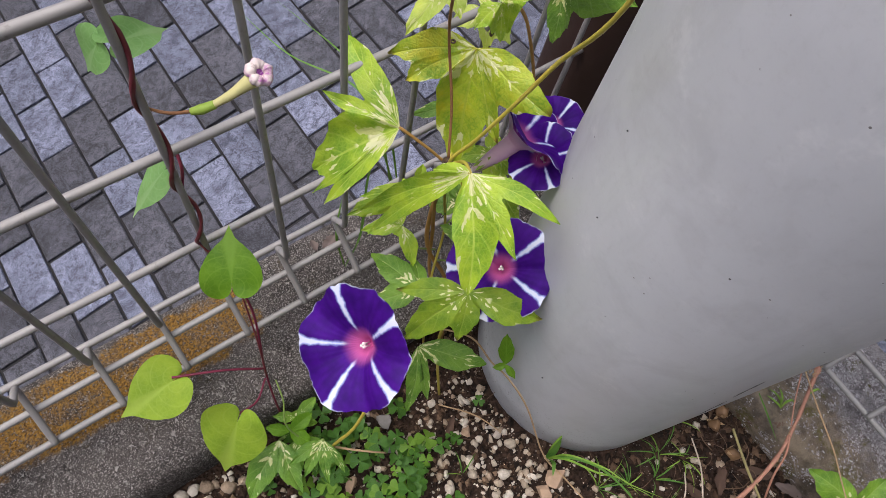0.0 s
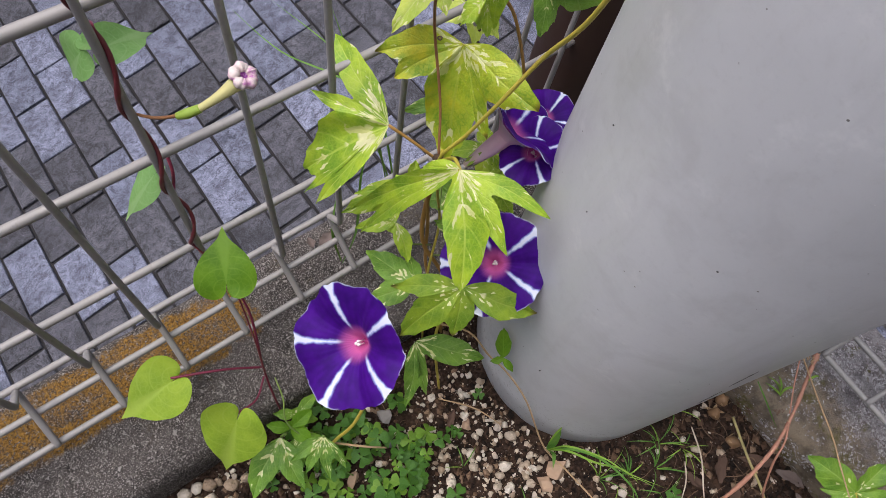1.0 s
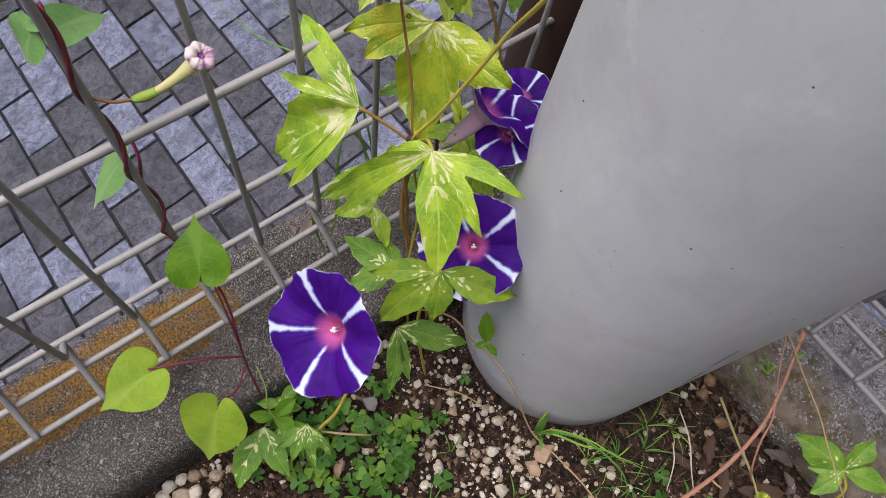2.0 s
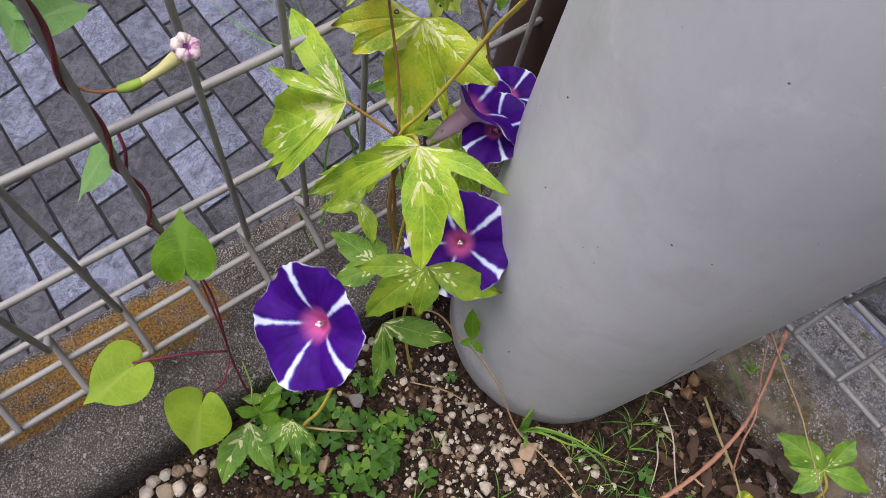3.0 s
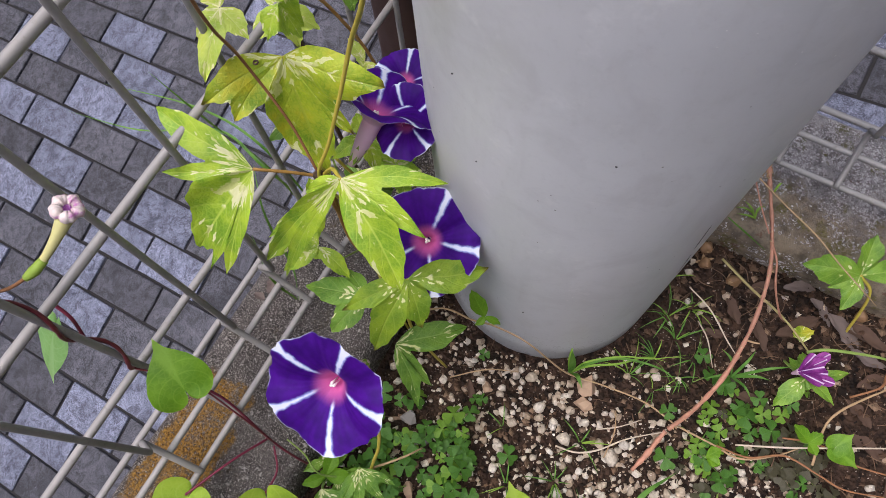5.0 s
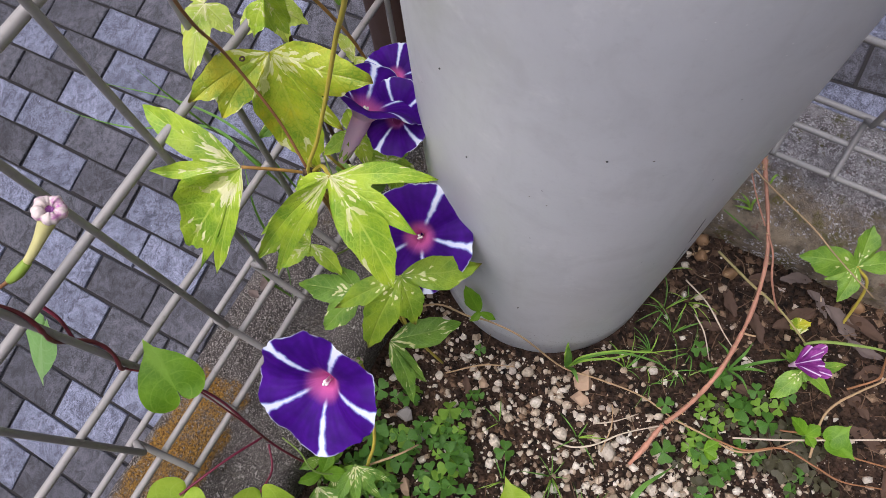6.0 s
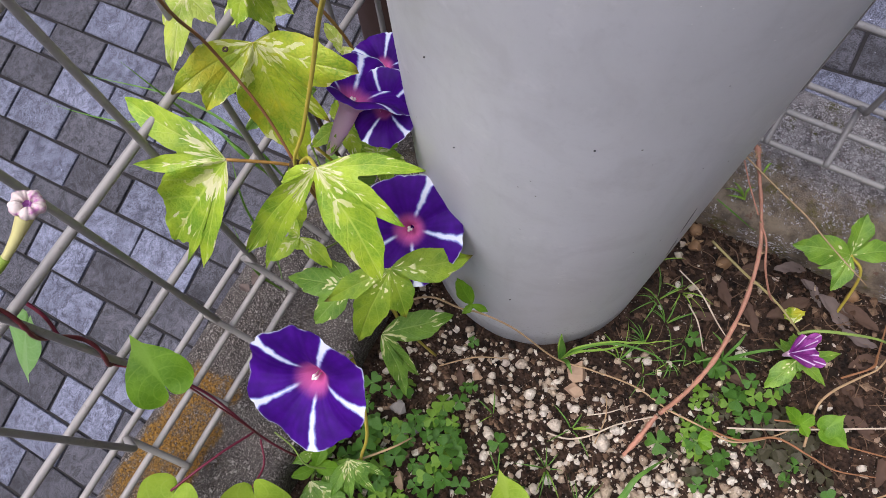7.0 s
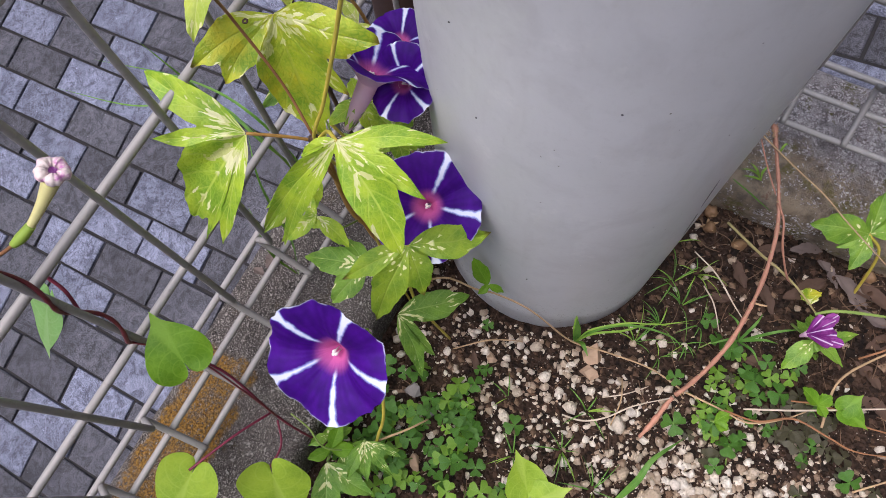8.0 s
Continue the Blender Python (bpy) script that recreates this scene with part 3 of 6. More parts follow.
def heart_leaf(name, notch, tip, mat, parent, up=(0, -0.3, 1), wide=1.0, label="", fold=0.12, seed=1):
    """A heart-shaped leaf; notch: where its stalk joins; tip: its point."""
    notch, tip, up = Vector(notch), Vector(tip), Vector(up).normalized()
    run = tip - notch
    size = run.length
    ahead = run.normalized()
    side = ahead.cross(up).normalized()
    normal = side.cross(ahead).normalized()
    rng = random.Random(seed)
    phase = rng.uniform(0, 6)
    verts, faces, uvs = [notch.copy()], [], [(0.5, 0.0)]
    rings, spokes = 9, 64
    keys = ((0, 1.16), (0.012, 1.05), (0.03, 0.93), (0.06, 0.85), (0.12, 0.76), (0.25, 0.63), (0.4, 0.55), (0.55, 0.5), (0.7, 0.45), (0.82, 0.38), (0.92, 0.27), (0.98, 0.12), (1.0, 0.04))
    for i in range(1, rings + 1):
        q = i / rings
        for j in range(spokes):
            w = (j / spokes * 2 - 1)
            a = abs(w)
            for (a0, r0), (a1, r1) in zip(keys, keys[1:]):
                if a <= a1:
                    r = r0 + (r1 - r0) * (a - a0) / (a1 - a0)
                    break
            ang = w * math.pi
            x = r * q * size * math.cos(ang)
            y = r * q * size * math.sin(ang) * wide
            z = fold * abs(y) + 0.05 * size * math.sin(ang * 3 + phase) * q * q - 0.12 * size * (x / size) ** 2 * (1 if x > 0 else 0.4)
            verts.append(notch + ahead * x + side * y + normal * z)
            uvs.append((0.5 + w * 0.5, r * q))
    for j in range(spokes):
        k = (j + 1) % spokes
        if k:
            faces.append((0, 1 + j, 1 + k))
        for i in range(rings - 1):
            if k:
                a, b = 1 + i * spokes + j, 1 + i * spokes + k
                faces.append((a, a + spokes, b + spokes, b))
    return put(name, verts, faces, mat, parent, label, uvs)


def blade(name, points, half, mat, parent, label="", up=(0, 0, 1)):
    """A flat grass blade along a line."""
    line = spline(points, 7)
    verts, faces, uvs = [], [], []
    for i, p in enumerate(line):
        s = i / (len(line) - 1)
        run = (line[min(i + 1, len(line) - 1)] - line[max(i - 1, 0)]).normalized()
        side = run.cross(Vector(up)).normalized()
        w = half * (0.6 + 0.4 * min(1, s * 4)) * max(0.04, 1 - s ** 3)
        for u in (-1, 0, 1):
            verts.append(p + side * u * w + Vector((0, 0, -0.25 * w * (1 - abs(u)))))
            uvs.append((u * 0.5 + 0.5, s))
    for i in range(len(line) - 1):
        for j in range(2):
            a = i * 3 + j
            faces.append((a, a + 1, a + 4, a + 3))
    return put(name, verts, faces, mat, parent, label, uvs)


def f_mid(u):
    """How far a bearing is from the fold between two rays."""
    k = (u * 5 + 0.5) % 1.0
    return k - 0.5


def flower(parent, centre, face, radius, spin, root, tube_mat, petal=PETAL, droop=(0, 0, 0, 0, 0), cup=0.3, label="", seed=3):
    """A morning glory: corolla with tube, calyx and stamens. face: the way it looks; root: where its stalk starts."""
    centre, face = Vector(centre), Vector(face).normalized()
    ax = Vector((0, 0, 1)).cross(face)
    ax = ax.normalized() if ax.length > 0.01 else Vector((1, 0, 0))
    ay = face.cross(ax)
    rng = random.Random(seed)
    ph = [rng.uniform(0, 6) for _ in range(4)]
    rings, spokes = 18, 100
    verts, faces, uvs = [], [], []
    for i in range(rings + 1):
        q = 0.035 + 0.965 * i / rings
        for j in range(spokes + 1):
            u = j / spokes
            w = 2 * math.pi * u + radians(spin)
            cos5 = math.cos(5 * 2 * math.pi * u)
            edge = 1 - 0.03 * cos5 + 0.05 * math.exp(-(f_mid(u) / 0.07) ** 2) - 0.03 * math.exp(-((abs(f_mid(u)) - 0.5) / 0.05) ** 2) + 0.012 * math.sin(w * 7 + ph[2]) + 0.012 * math.sin(w * 3 + ph[0]) + 0.005 * math.sin(w * 17 + ph[1]) + 0.005 * math.sin(w * 41 + ph[2])
            r = radius * q * (1 + (edge - 1) * q * q)
            k = u * 5
            k0 = int(k) % 5
            f = k - int(k)
            f = f * f * (3 - 2 * f)
            hang = droop[k0] * (1 - f) + droop[(k0 + 1) % 5] * f
            z = -cup * radius * (1 - q) ** 2.2 - 0.35 * radius * math.exp(-q * 16)
            z += radius * q ** 3 * (0.05 * math.sin(2 * w + ph[3]) + 0.035 * math.sin(w * 5 + ph[0]) + 0.018 * math.sin(w * 13 + ph[1]))
            z += -0.02 * radius * q * cos5
            z -= 0.05 * radius * q * math.exp(-((f_mid(u)) / 0.16) ** 2)
            z -= hang * radius * q ** 2.5
            r *= 1 - 0.45 * min(1, abs(hang)) * q ** 3
            verts.append(centre + (ax * math.cos(w) + ay * math.sin(w)) * r + face * z)
            uvs.append((u, q))
    for i in range(rings):
        for j in range(spokes):
            a = i * (spokes + 1) + j
            faces.append((a, a + 1, a + spokes + 2, a + spokes + 1))
    bloom = put("flower", verts, faces, petal, parent, label, uvs)
    # the pale outer funnel and the tube below it
    fv, ff = [], []
    for i, q in enumerate((0.44, 0.38, 0.32, 0.26, 0.21, 0.155)):
        z = -cup * radius * (1 - q) ** 2.2 - 0.35 * radius * math.exp(-q * 16) - (0.085 + 0.02 * (0.5 - q)) * radius
        for j in range(24):
            w = 2 * math.pi * j / 24
            fv.append(centre + (ax * math.cos(w) + ay * math.sin(w)) * radius * (q + 0.015 + 0.05 * (0.52 - q)) + face * z)
            if i:
                ff.append(((i - 1) * 24 + j, (i - 1) * 24 + (j + 1) % 24, i * 24 + (j + 1) % 24, i * 24 + j))
    put("funnel", fv, ff, tube_mat, bloom, "pale outside of the flower")
    throat = centre - face * radius * (cup * 0.69 + 0.08)
    root = Vector(root)
    bend = (throat + root) / 2 - face * (root - throat).length * 0.08
    line = spline([throat, bend, root], 8)
    tv, tf = sweep(line, (radius * 0.18, radius * 0.165, radius * 0.135, radius * 0.1, radius * 0.065), 24)
    put("flower_tube", tv, tf[:-2], tube_mat, bloom, "pale flower tube")
    # five narrow sepals round the foot of the tube
    back = (line[-2] - line[-1]).normalized()
    sx = back.orthogonal().normalized()
    sy = back.cross(sx)
    cv, cf = [], []
    for n in range(5):
        w = n * 2 * math.pi / 5
        out = sx * math.cos(w) + sy * math.sin(w)
        tan = back.cross(out)
        s = len(cv)
        for d, wid, o in ((0, 0.03, 0.05), (0.15, 0.07, 0.09), (0.35, 0.04, 0.11), (0.5, 0.005, 0.16)):
            cv += [root + back * d * radius + out * o * radius - tan * wid * radius, root + back * d * radius + out * o * radius + tan * wid * radius]
        cf += [(s + 2 * i, s + 2 * i + 1, s + 2 * i + 3, s + 2 * i + 2) for i in range(3)]
    put("calyx", cv, cf, CALYX, bloom, "green pointed sepals")
    # stamens in the throat
    for n in range(3):
        w = n * 2.1
        at = centre - face * radius * cup * 0.75 + (ax * math.cos(w) + ay * math.sin(w)) * radius * 0.03
        put("stamen", *sweep([at - face * radius * 0.1, at, at + face * radius * 0.07, at + face * radius * 0.1], (radius * 0.014, radius * 0.012, radius * 0.03, radius * 0.012), 6), STAMEN, bloom, "white stamen")
    return bloom


# ---- the ground, the low block wall and the soil ----
GROUND_Z = -0.7035
SLOPE_X, SLOPE_Y = 0.2122, -0.1021  # the street climbs along the fence
CURB_IN, CURB_OUT = -0.078, 0.047
SIDE_IN, SIDE_OUT = 0.482, 0.632


def street_z(x, y):
    return GROUND_Z + SLOPE_X * (max(-6.0, min(6.0, x)) - 0.3) + SLOPE_Y * (max(-6.0, min(6.0, y)) - 0.6)


def ground_sheet():
    ticks = [-400, -150, -50, -20, -10, -6, -3, 0, 3, 6, 10, 20, 50, 150, 400]
    verts = [(x, y, street_z(x, y) - 0.006) for y in ticks for x in ticks]
    n = len(ticks)
    faces = [(j * n + i, j * n + i + 1, (j + 1) * n + i + 1, (j + 1) * n + i) for j in range(n - 1) for i in range(n - 1)]
    ob = put("ground", verts, faces, JOINT, smooth=False)
    return tagged(ob, "dark joint sand under a stone paved street", "ground", kind="structure")


ground_sheet()


def sky_block_wall(name, x0, y0, x1, y1, high):
    """A plain unseen wall, 0.2 m thick, added to block low sky light."""
    bm = bmesh.new()
    bmesh.ops.create_cube(bm, size=1.0)
    length = math.hypot(x1 - x0, y1 - y0)
    bmesh.ops.scale(bm, vec=(length, 0.2, high), verts=bm.verts)
    bmesh.ops.bevel(bm, geom=bm.edges[:], offset=0.01, segments=1, affect="EDGES")
    ob = part(name, bm, PLASTER, None)
    ob.matrix_basis = Matrix.LocRotScale(((x0 + x1) / 2, (y0 + y1) / 2, high / 2 - 3.0), Euler((0, 0, math.atan2(y1 - y0, x1 - x0))), None)
    tagged(ob, "plain weathered grey plaster wall out of view, added to block low sky light", "wall", kind="structure")


# walls added out of view; their heights set how much low sky gets in
sky_block_wall("unseen_wall_south", -5, -2.2, 5, -2.2, 9.0)
sky_block_wall("unseen_wall_north", -5, 5.5, 5, 5.5, 8.0)
sky_block_wall("unseen_wall_west", -5, -2.05, -5, 5.35, 4.8)
sky_block_wall("unseen_wall_east", 5, -2.05, 5, 5.35, 7.0)


def block_wall(name, x0, x1, y0, y1, label, mat):
    """A block wall with a worn, slightly rounded and uneven top."""
    long_x = (x1 - x0) > (y1 - y0)
    run = (x1 - x0) if long_x else (y1 - y0)
    wide = (y1 - y0) if long_x else (x1 - x0)
    n = int(run / 0.008)
    prof = [(0.0, -1.6), (0.0, -0.3), (0.0, -0.12), (0.0, -0.06), (0.0, -0.03), (0.0, -0.012), (0.003, -0.004), (0.008, 0.0)]
    inner = np.linspace(0.016, wide - 0.016, 13)
    prof = prof + [(w, 0.0) for w in inner] + [(wide - a, z) for a, z in prof[::-1]]
    verts, faces = [], []
    for i in range(n + 1):
        s = run * i / n
        for w, z in prof:
            p = Vector((x0 + s, y0 + w, z)) if long_x else Vector((x0 + w, y0 + s, z))
            rough = noise.noise(p * 55) * 0.0016 + noise.noise(p * 190) * 0.0008
            chip = max(0, noise.noise(p * 22 + Vector((3, 1, 7))) - 0.35) * 0.012
            edge = 1.0 if min(w, wide - w) < 0.012 else 0.35
            p.z += rough - chip * edge if z > -0.02 else 0
            verts.append(p)
    m = len(prof)
    for i in range(n):
        for j in range(m - 1):
            a = i * m + j
            f = (a, a + m, a + m + 1, a + 1)
            faces.append(f if long_x else f[::-1])
    faces.append(tuple(range(m))[::-1] if long_x else tuple(range(m)))
    faces.append(tuple(n * m + j for j in range(m)) if long_x else tuple(n * m + j for j in range(m))[::-1])
    ob = put(name, verts, faces, mat)
    return tagged(ob, label, "curb wall", kind="structure")


block_wall("wall_street", -0.75, 0.598, CURB_IN, CURB_OUT, "low worn speckled concrete block wall with ochre lichen", CONCRETE)
block_wall("wall_side", SIDE_IN, SIDE_OUT, -1.3, CURB_IN - 0.002, "low mossy concrete wall of exposed pale grit beside the soil", AGGREGATE)


block_wall("wall_back", -0.87, SIDE_OUT, -1.42, -1.302, "low worn concrete block wall behind the bed", CONCRETE)
block_wall("wall_far", -0.87, -0.752, -1.3, CURB_OUT, "low worn concrete block wall at the end of the bed", CONCRETE)


def soil_height(x, y):
    p = Vector((x, y, 0))
    h = -0.054 + noise.noise(p * 14) * 0.004 + noise.noise(p * 45) * 0.003 + noise.noise(p * 130) * 0.0018
    h += 0.016 * math.exp(-((x - 0.46) / 0.07) ** 2) * (1 if y < -0.2 else max(0.0, min(1.0, (-y - 0.1) / 0.1)))
    return h


def soil_bed():
    xs = np.r_[np.linspace(-0.75, -0.05, 24)[:-1], np.linspace(-0.05, SIDE_IN, 140)]
    ys = np.r_[np.linspace(-1.3, -0.56, 24)[:-1], np.linspace(-0.56, CURB_IN, 124)]
    verts = [(x, y, soil_height(x, y)) for y in ys for x in xs]
    n = len(xs)
    faces = [(j * n + i, j * n + i + 1, (j + 1) * n + i + 1, (j + 1) * n + i) for j in range(len(ys) - 1) for i in range(n - 1)]
    ob = put("soil_bed", verts, faces, SOIL)
    return tagged(ob, "dark crumbly planting soil inside the block walls", "soil", kind="structure")


soil_bed()


# ---- wire mesh fence, one panel on each wall ----
WIRE_R, UPRIGHT_R = 0.0025, 0.0019


def fence(origin, along, out, count, first, pitch, length, label):
    """A welded mesh panel: upright wires folded at the foot, and level wires behind them."""
    panel = thing("mesh_fence", label, "fence", "mesh fence panels")
    origin, along, out = Vector(origin), Vector(along), Vector(out)
    up = Vector((0, 0, 1))
    prof = [(0, 0.9), (0, 0.45), (0, 0.2), (0, 0.086), (0.001, 0.0795), (0.004, 0.077), (0.0135, 0.0675), (0.0165, 0.064), (0.0155, 0.0605), (-0.0185, 0.0315), (-0.021, 0.0295)]
    line = [out * a + up * z for a, z in prof]
    verts, faces = sweep(line, (UPRIGHT_R, UPRIGHT_R, 0.0021, 0.0024, 0.0025, 0.0025, 0.0025, 0.0025, 0.0025, 0.0025, 0.0025), 10)
    shared = None
    for k in range(count):
        if shared is None:
            ob = put("upright_wire", verts, faces, WIRE, panel)
            shared = ob.data
        else:
            ob = new("upright_wire", shared)
            ob.parent = panel
        ob.location = origin + along * (first + pitch * k)
    q = WIRE_R + UPRIGHT_R
    level = [(0.0165 + 0.004, 0.0625), (0.0035, 0.0448), (-0.0175, 0.0268)]
    level += [(q, z) for z in (0.155, 0.257, 0.36, 0.462, 0.565, 0.667, 0.77, 0.87)]
    for a, z in level:
        p = origin + out * a + up * z
        ends = [p + along * (length * i / 12) for i in range(13)]
        put("level_wire", *sweep(ends, WIRE_R * 1.08, 10), WIRE, panel)
    return panel


fence((-0.7, 0, 0), (1, 0, 0), (0, 1, 0), 24, 0.0, 0.05, 1.18, "grey beige coated welded wire mesh fence on the street side wall")
fence((0.5605, -1.25, 0), (0, 1, 0), (1, 0, 0), 22, 0.045, 0.05, 1.12, "grey beige coated welded wire mesh fence on the side wall")


def round_post(name, x, y, z0, z1, radii, mat, label, category):
    """An upright post; radii: its radius from foot to head."""
    rings = 60
    verts, faces = [], []
    sides = 96
    for i in range(rings + 1):
        s = i / rings
        k = s * (len(radii) - 1)
        a = min(int(k), len(radii) - 2)
        r = radii[a] + (radii[a + 1] - radii[a]) * (k - a)
        for j in range(sides):
            w = 2 * math.pi * j / sides
            p = Vector((math.cos(w) * r, math.sin(w) * r, z0 + (z1 - z0) * s))
            d = 1 + 0.0035 * noise.noise(Vector((p.x * 14, p.y * 14, p.z * 5)) + Vector((x, y, 0)) * 9)
            verts.append((p.x * d, p.y * d, p.z))
    for i in range(rings):
        for j in range(sides):
            k = (j + 1) % sides
            faces.append((i * sides + j, i * sides + k, (i + 1) * sides + k, (i + 1) * sides + j))
    faces += [tuple(range(sides))[::-1], tuple(rings * sides + j for j in range(sides))]
    ob = put(name, verts, faces, mat)
    ob.location = (x, y, 0)
    return tagged(ob, label, category)


POLE_X, POLE_Y = 0.4077, -0.1676
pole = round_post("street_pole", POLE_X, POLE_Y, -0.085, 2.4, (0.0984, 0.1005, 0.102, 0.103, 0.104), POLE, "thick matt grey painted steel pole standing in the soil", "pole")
round_post("corner_post", 0.512, 0.014, GROUND_Z - 0.01, 1.3, (0.047, 0.047), BROWN_POST, "dark brown coated steel post at the fence corner", "post")


def on_pole(name, turn0, z0, turn1, z1, half, mat, label):
    """A thin mark along the pole's skin between two bearings and heights."""
    pts = []
    for i in range(9):
        s = i / 8
        w, z = radians(turn0 + (turn1 - turn0) * s), z0 + (z1 - z0) * s
        pts.append(Vector((math.cos(w) * (0.0987 + 0.006 * z), math.sin(w) * (0.0987 + 0.006 * z), z)))
    put(name, *sweep(pts, (half * 0.3, half, half * 0.8, half, half * 0.3), 5), mat, pole, label)


on_pole("scratch", -119.6, 0.2178, -117.2, 0.1758, 0.0002, SCRATCH, "thin dark scratch in the paint")
on_pole("scratch", -115.3, 0.1623, -111.3, 0.1135, 0.0002, SCRATCH, "thin dark scratch in the paint")
on_pole("chip", -160.9, 0.3129, -160.3, 0.3129, 0.0004, SCRATCH, "small dark chip")
on_pole("chip", 155.2, 0.3219, 155.7, 0.3223, 0.0004, SCRATCH, "small dark chip")
on_pole("chip", 163.4, 0.2667, 163.9, 0.2669, 0.0004, SCRATCH, "small dark chip")
on_pole("chip", -173.9, 0.0742, -173.4, 0.0762, 0.0005, SCRATCH, "small dark chip")


# ---- paving stones ----
PITCH_U, PITCH_V, SKEW = 0.0791, 0.153, 0.0086
U_AXIS = Vector((math.cos(SKEW), math.sin(SKEW), 0))
V_AXIS = Vector((-math.sin(SKEW), math.cos(SKEW), 0))


def paver_mesh(seed, mat):
    """One stone with chamfered, slightly uneven edges."""
    rng = random.Random(seed)
    a, b = (PITCH_U - 0.006) / 2, (PITCH_V - 0.006) / 2
    bm = bmesh.new()
    rings = []
    for inset, z in ((0.0, -0.03), (0.0, -0.002), (0.0006, -0.0006), (0.0018, 0.0)):
        ring = []
        for sx, sy in ((-1, -1), (0, -1), (1, -1), (1, 0), (1, 1), (0, 1), (-1, 1), (-1, 0)):
            j = 0.0007
            ring.append(bm.verts.new((sx * (a - inset) + rng.uniform(-j, j), sy * (b - inset) + rng.uniform(-j, j), z + rng.uniform(-0.0003, 0.0003))))
        rings.append(ring)
    for lo, hi in zip(rings, rings[1:]):
        for i in range(8):
            bm.faces.new((lo[i], lo[(i + 1) % 8], hi[(i + 1) % 8], hi[i]))
    bm.faces.new(rings[-1])
    me = bpy.data.meshes.new("paver")
    bm.to_mesh(me)
    bm.free()
    me.materials.append(mat)
    return me


LIGHT_MESHES = [paver_mesh(k, PAVER_LIGHT) for k in range(5)]
DARK_MESHES = [paver_mesh(k + 9, PAVER_DARK) for k in range(5)]


def paver_place(row, col):
    u = 0.3647 + PITCH_U * row
    v = 0.9807 + PITCH_V * (col + (1.0 if row % 2 else 0.5))
    p = U_AXIS * u + V_AXIS * v
    return Vector((p.x, p.y, street_z(p.x, p.y)))


# the pale stones of the mixed pattern near the fence: row, column
PALE = {(-7, -3), (-6, -3), (-5, -1), (-5, -4), (-4, -1), (-4, 0), (-4, -4), (-3, -3), (-3, -1), (-3, 0), (-2, -2), (-2, 1), (-1, -4), (-1, -3), (-1, -1),
        (0, -3), (0, -1), (1, -1), (1, 0), (2, -5), (2, -3), (2, -2), (2, -1), (3, -5), (3, -4), (3, -2), (3, 0), (4, -1), (5, -4), (6, -3)}


def is_pale(row, col):
    if -7 <= row <= 6 and -6 <= col <= 1:
        return (row, col) in PALE
    if (row, col) in ((8, -10), (9, -10), (9, -11)):
        return row == 8
    return random.Random(row * 131 + col * 17 + 5).random() < 0.4


TILT = Matrix(((1, 0, -SLOPE_X), (0, 1, -SLOPE_Y), (SLOPE_X, SLOPE_Y, 1))).to_4x4()


def pavement():
    street = thing("pavement", "two-tone grey stone paving of staggered blocks", "pavement", kind="structure")
    far_v, far_f, far_mat = [], [], []
    base = [(-1, -1), (1, -1), (1, 1), (-1, 1)]
    for row in range(-70, 62):
        for col in range(-29, 32):
            p = paver_place(row, col)
            if -0.76 < p.x < SIDE_OUT and -1.4 < p.y < CURB_OUT + 0.01 or not (-4.85 < p.x < 4.85 and -2.08 < p.y < 5.3):
                continue
            rng = random.Random(row * 977 + col)
            near = -8 <= row <= 11 and -7 <= col <= 5 and p.y > 0.0 and p.x < 1.15
            z = rng.uniform(-0.0012, 0.0012)
            if near:
                me = rng.choice(LIGHT_MESHES if is_pale(row, col) else DARK_MESHES)
                ob = new("paver", me)
                ob.parent = street
                ob.matrix_basis = Matrix.Translation((p.x, p.y, p.z + z)) @ TILT @ Matrix.Rotation(SKEW + rng.uniform(-0.006, 0.006) + math.pi * rng.randint(0, 1), 4, "Z")
            else:
                s = len(far_v)
                for inset, dz in ((0.0, -0.02), (0.0, -0.003), (0.003, 0.0)):
                    far_v += [p + U_AXIS * a * ((PITCH_U - 0.007) / 2 - inset) + V_AXIS * b * ((PITCH_V - 0.007) / 2 - inset) + Vector((0, 0, z + dz + SLOPE_X * a * PITCH_U / 2 + SLOPE_Y * b * PITCH_V / 2)) for a, b in base]
                for r in (0, 4):
                    for i in range(4):
                        far_f.append((s + r + i, s + r + (i + 1) % 4, s + r + 4 + (i + 1) % 4, s + r + 4 + i))
                far_f.append((s + 8, s + 9, s + 10, s + 11))
                far_mat += [0 if is_pale(row, col) else 1] * 9
    ob = put("paver_field", far_v, far_f, PAVER_LIGHT, street, smooth=False)
    ob.data.materials.append(PAVER_DARK)
    ob.data.polygons.foreach_set("material_index", far_mat)
    tagged(ob, "more of the same grey stone pavers", kind="stuff")


pavement()


# ---- the variegated morning glory between fence and pole ----
glory = thing("morning_glory", "variegated morning glory with violet flowers climbing between fence and pole", "climbing plant")
rod("stem", [(0.294, -0.118, 0.44), (0.297, -0.106, 0.38), (0.303, -0.088, 0.335), (0.297, -0.079, 0.3), (0.289, -0.069, 0.262), (0.2825, -0.059, 0.228), (0.297, -0.05, 0.16), (0.306, -0.05, 0.1), (0.289, -0.066, 0.05), (0.282, -0.085, -0.058)], (0.0011, 0.0011, 0.001, 0.001, 0.001), STEM_YELLOW, glory, "yellow green stem")
rod("stem", [(0.265, -0.06, 0.45), (0.275, -0.046, 0.36), (0.293, -0.028, 0.3), (0.293, -0.041, 0.255), (0.285, -0.056, 0.226)], (0.0007, 0.0008, 0.0008), STEM_BROWN, glory, "thin reddish brown stem")
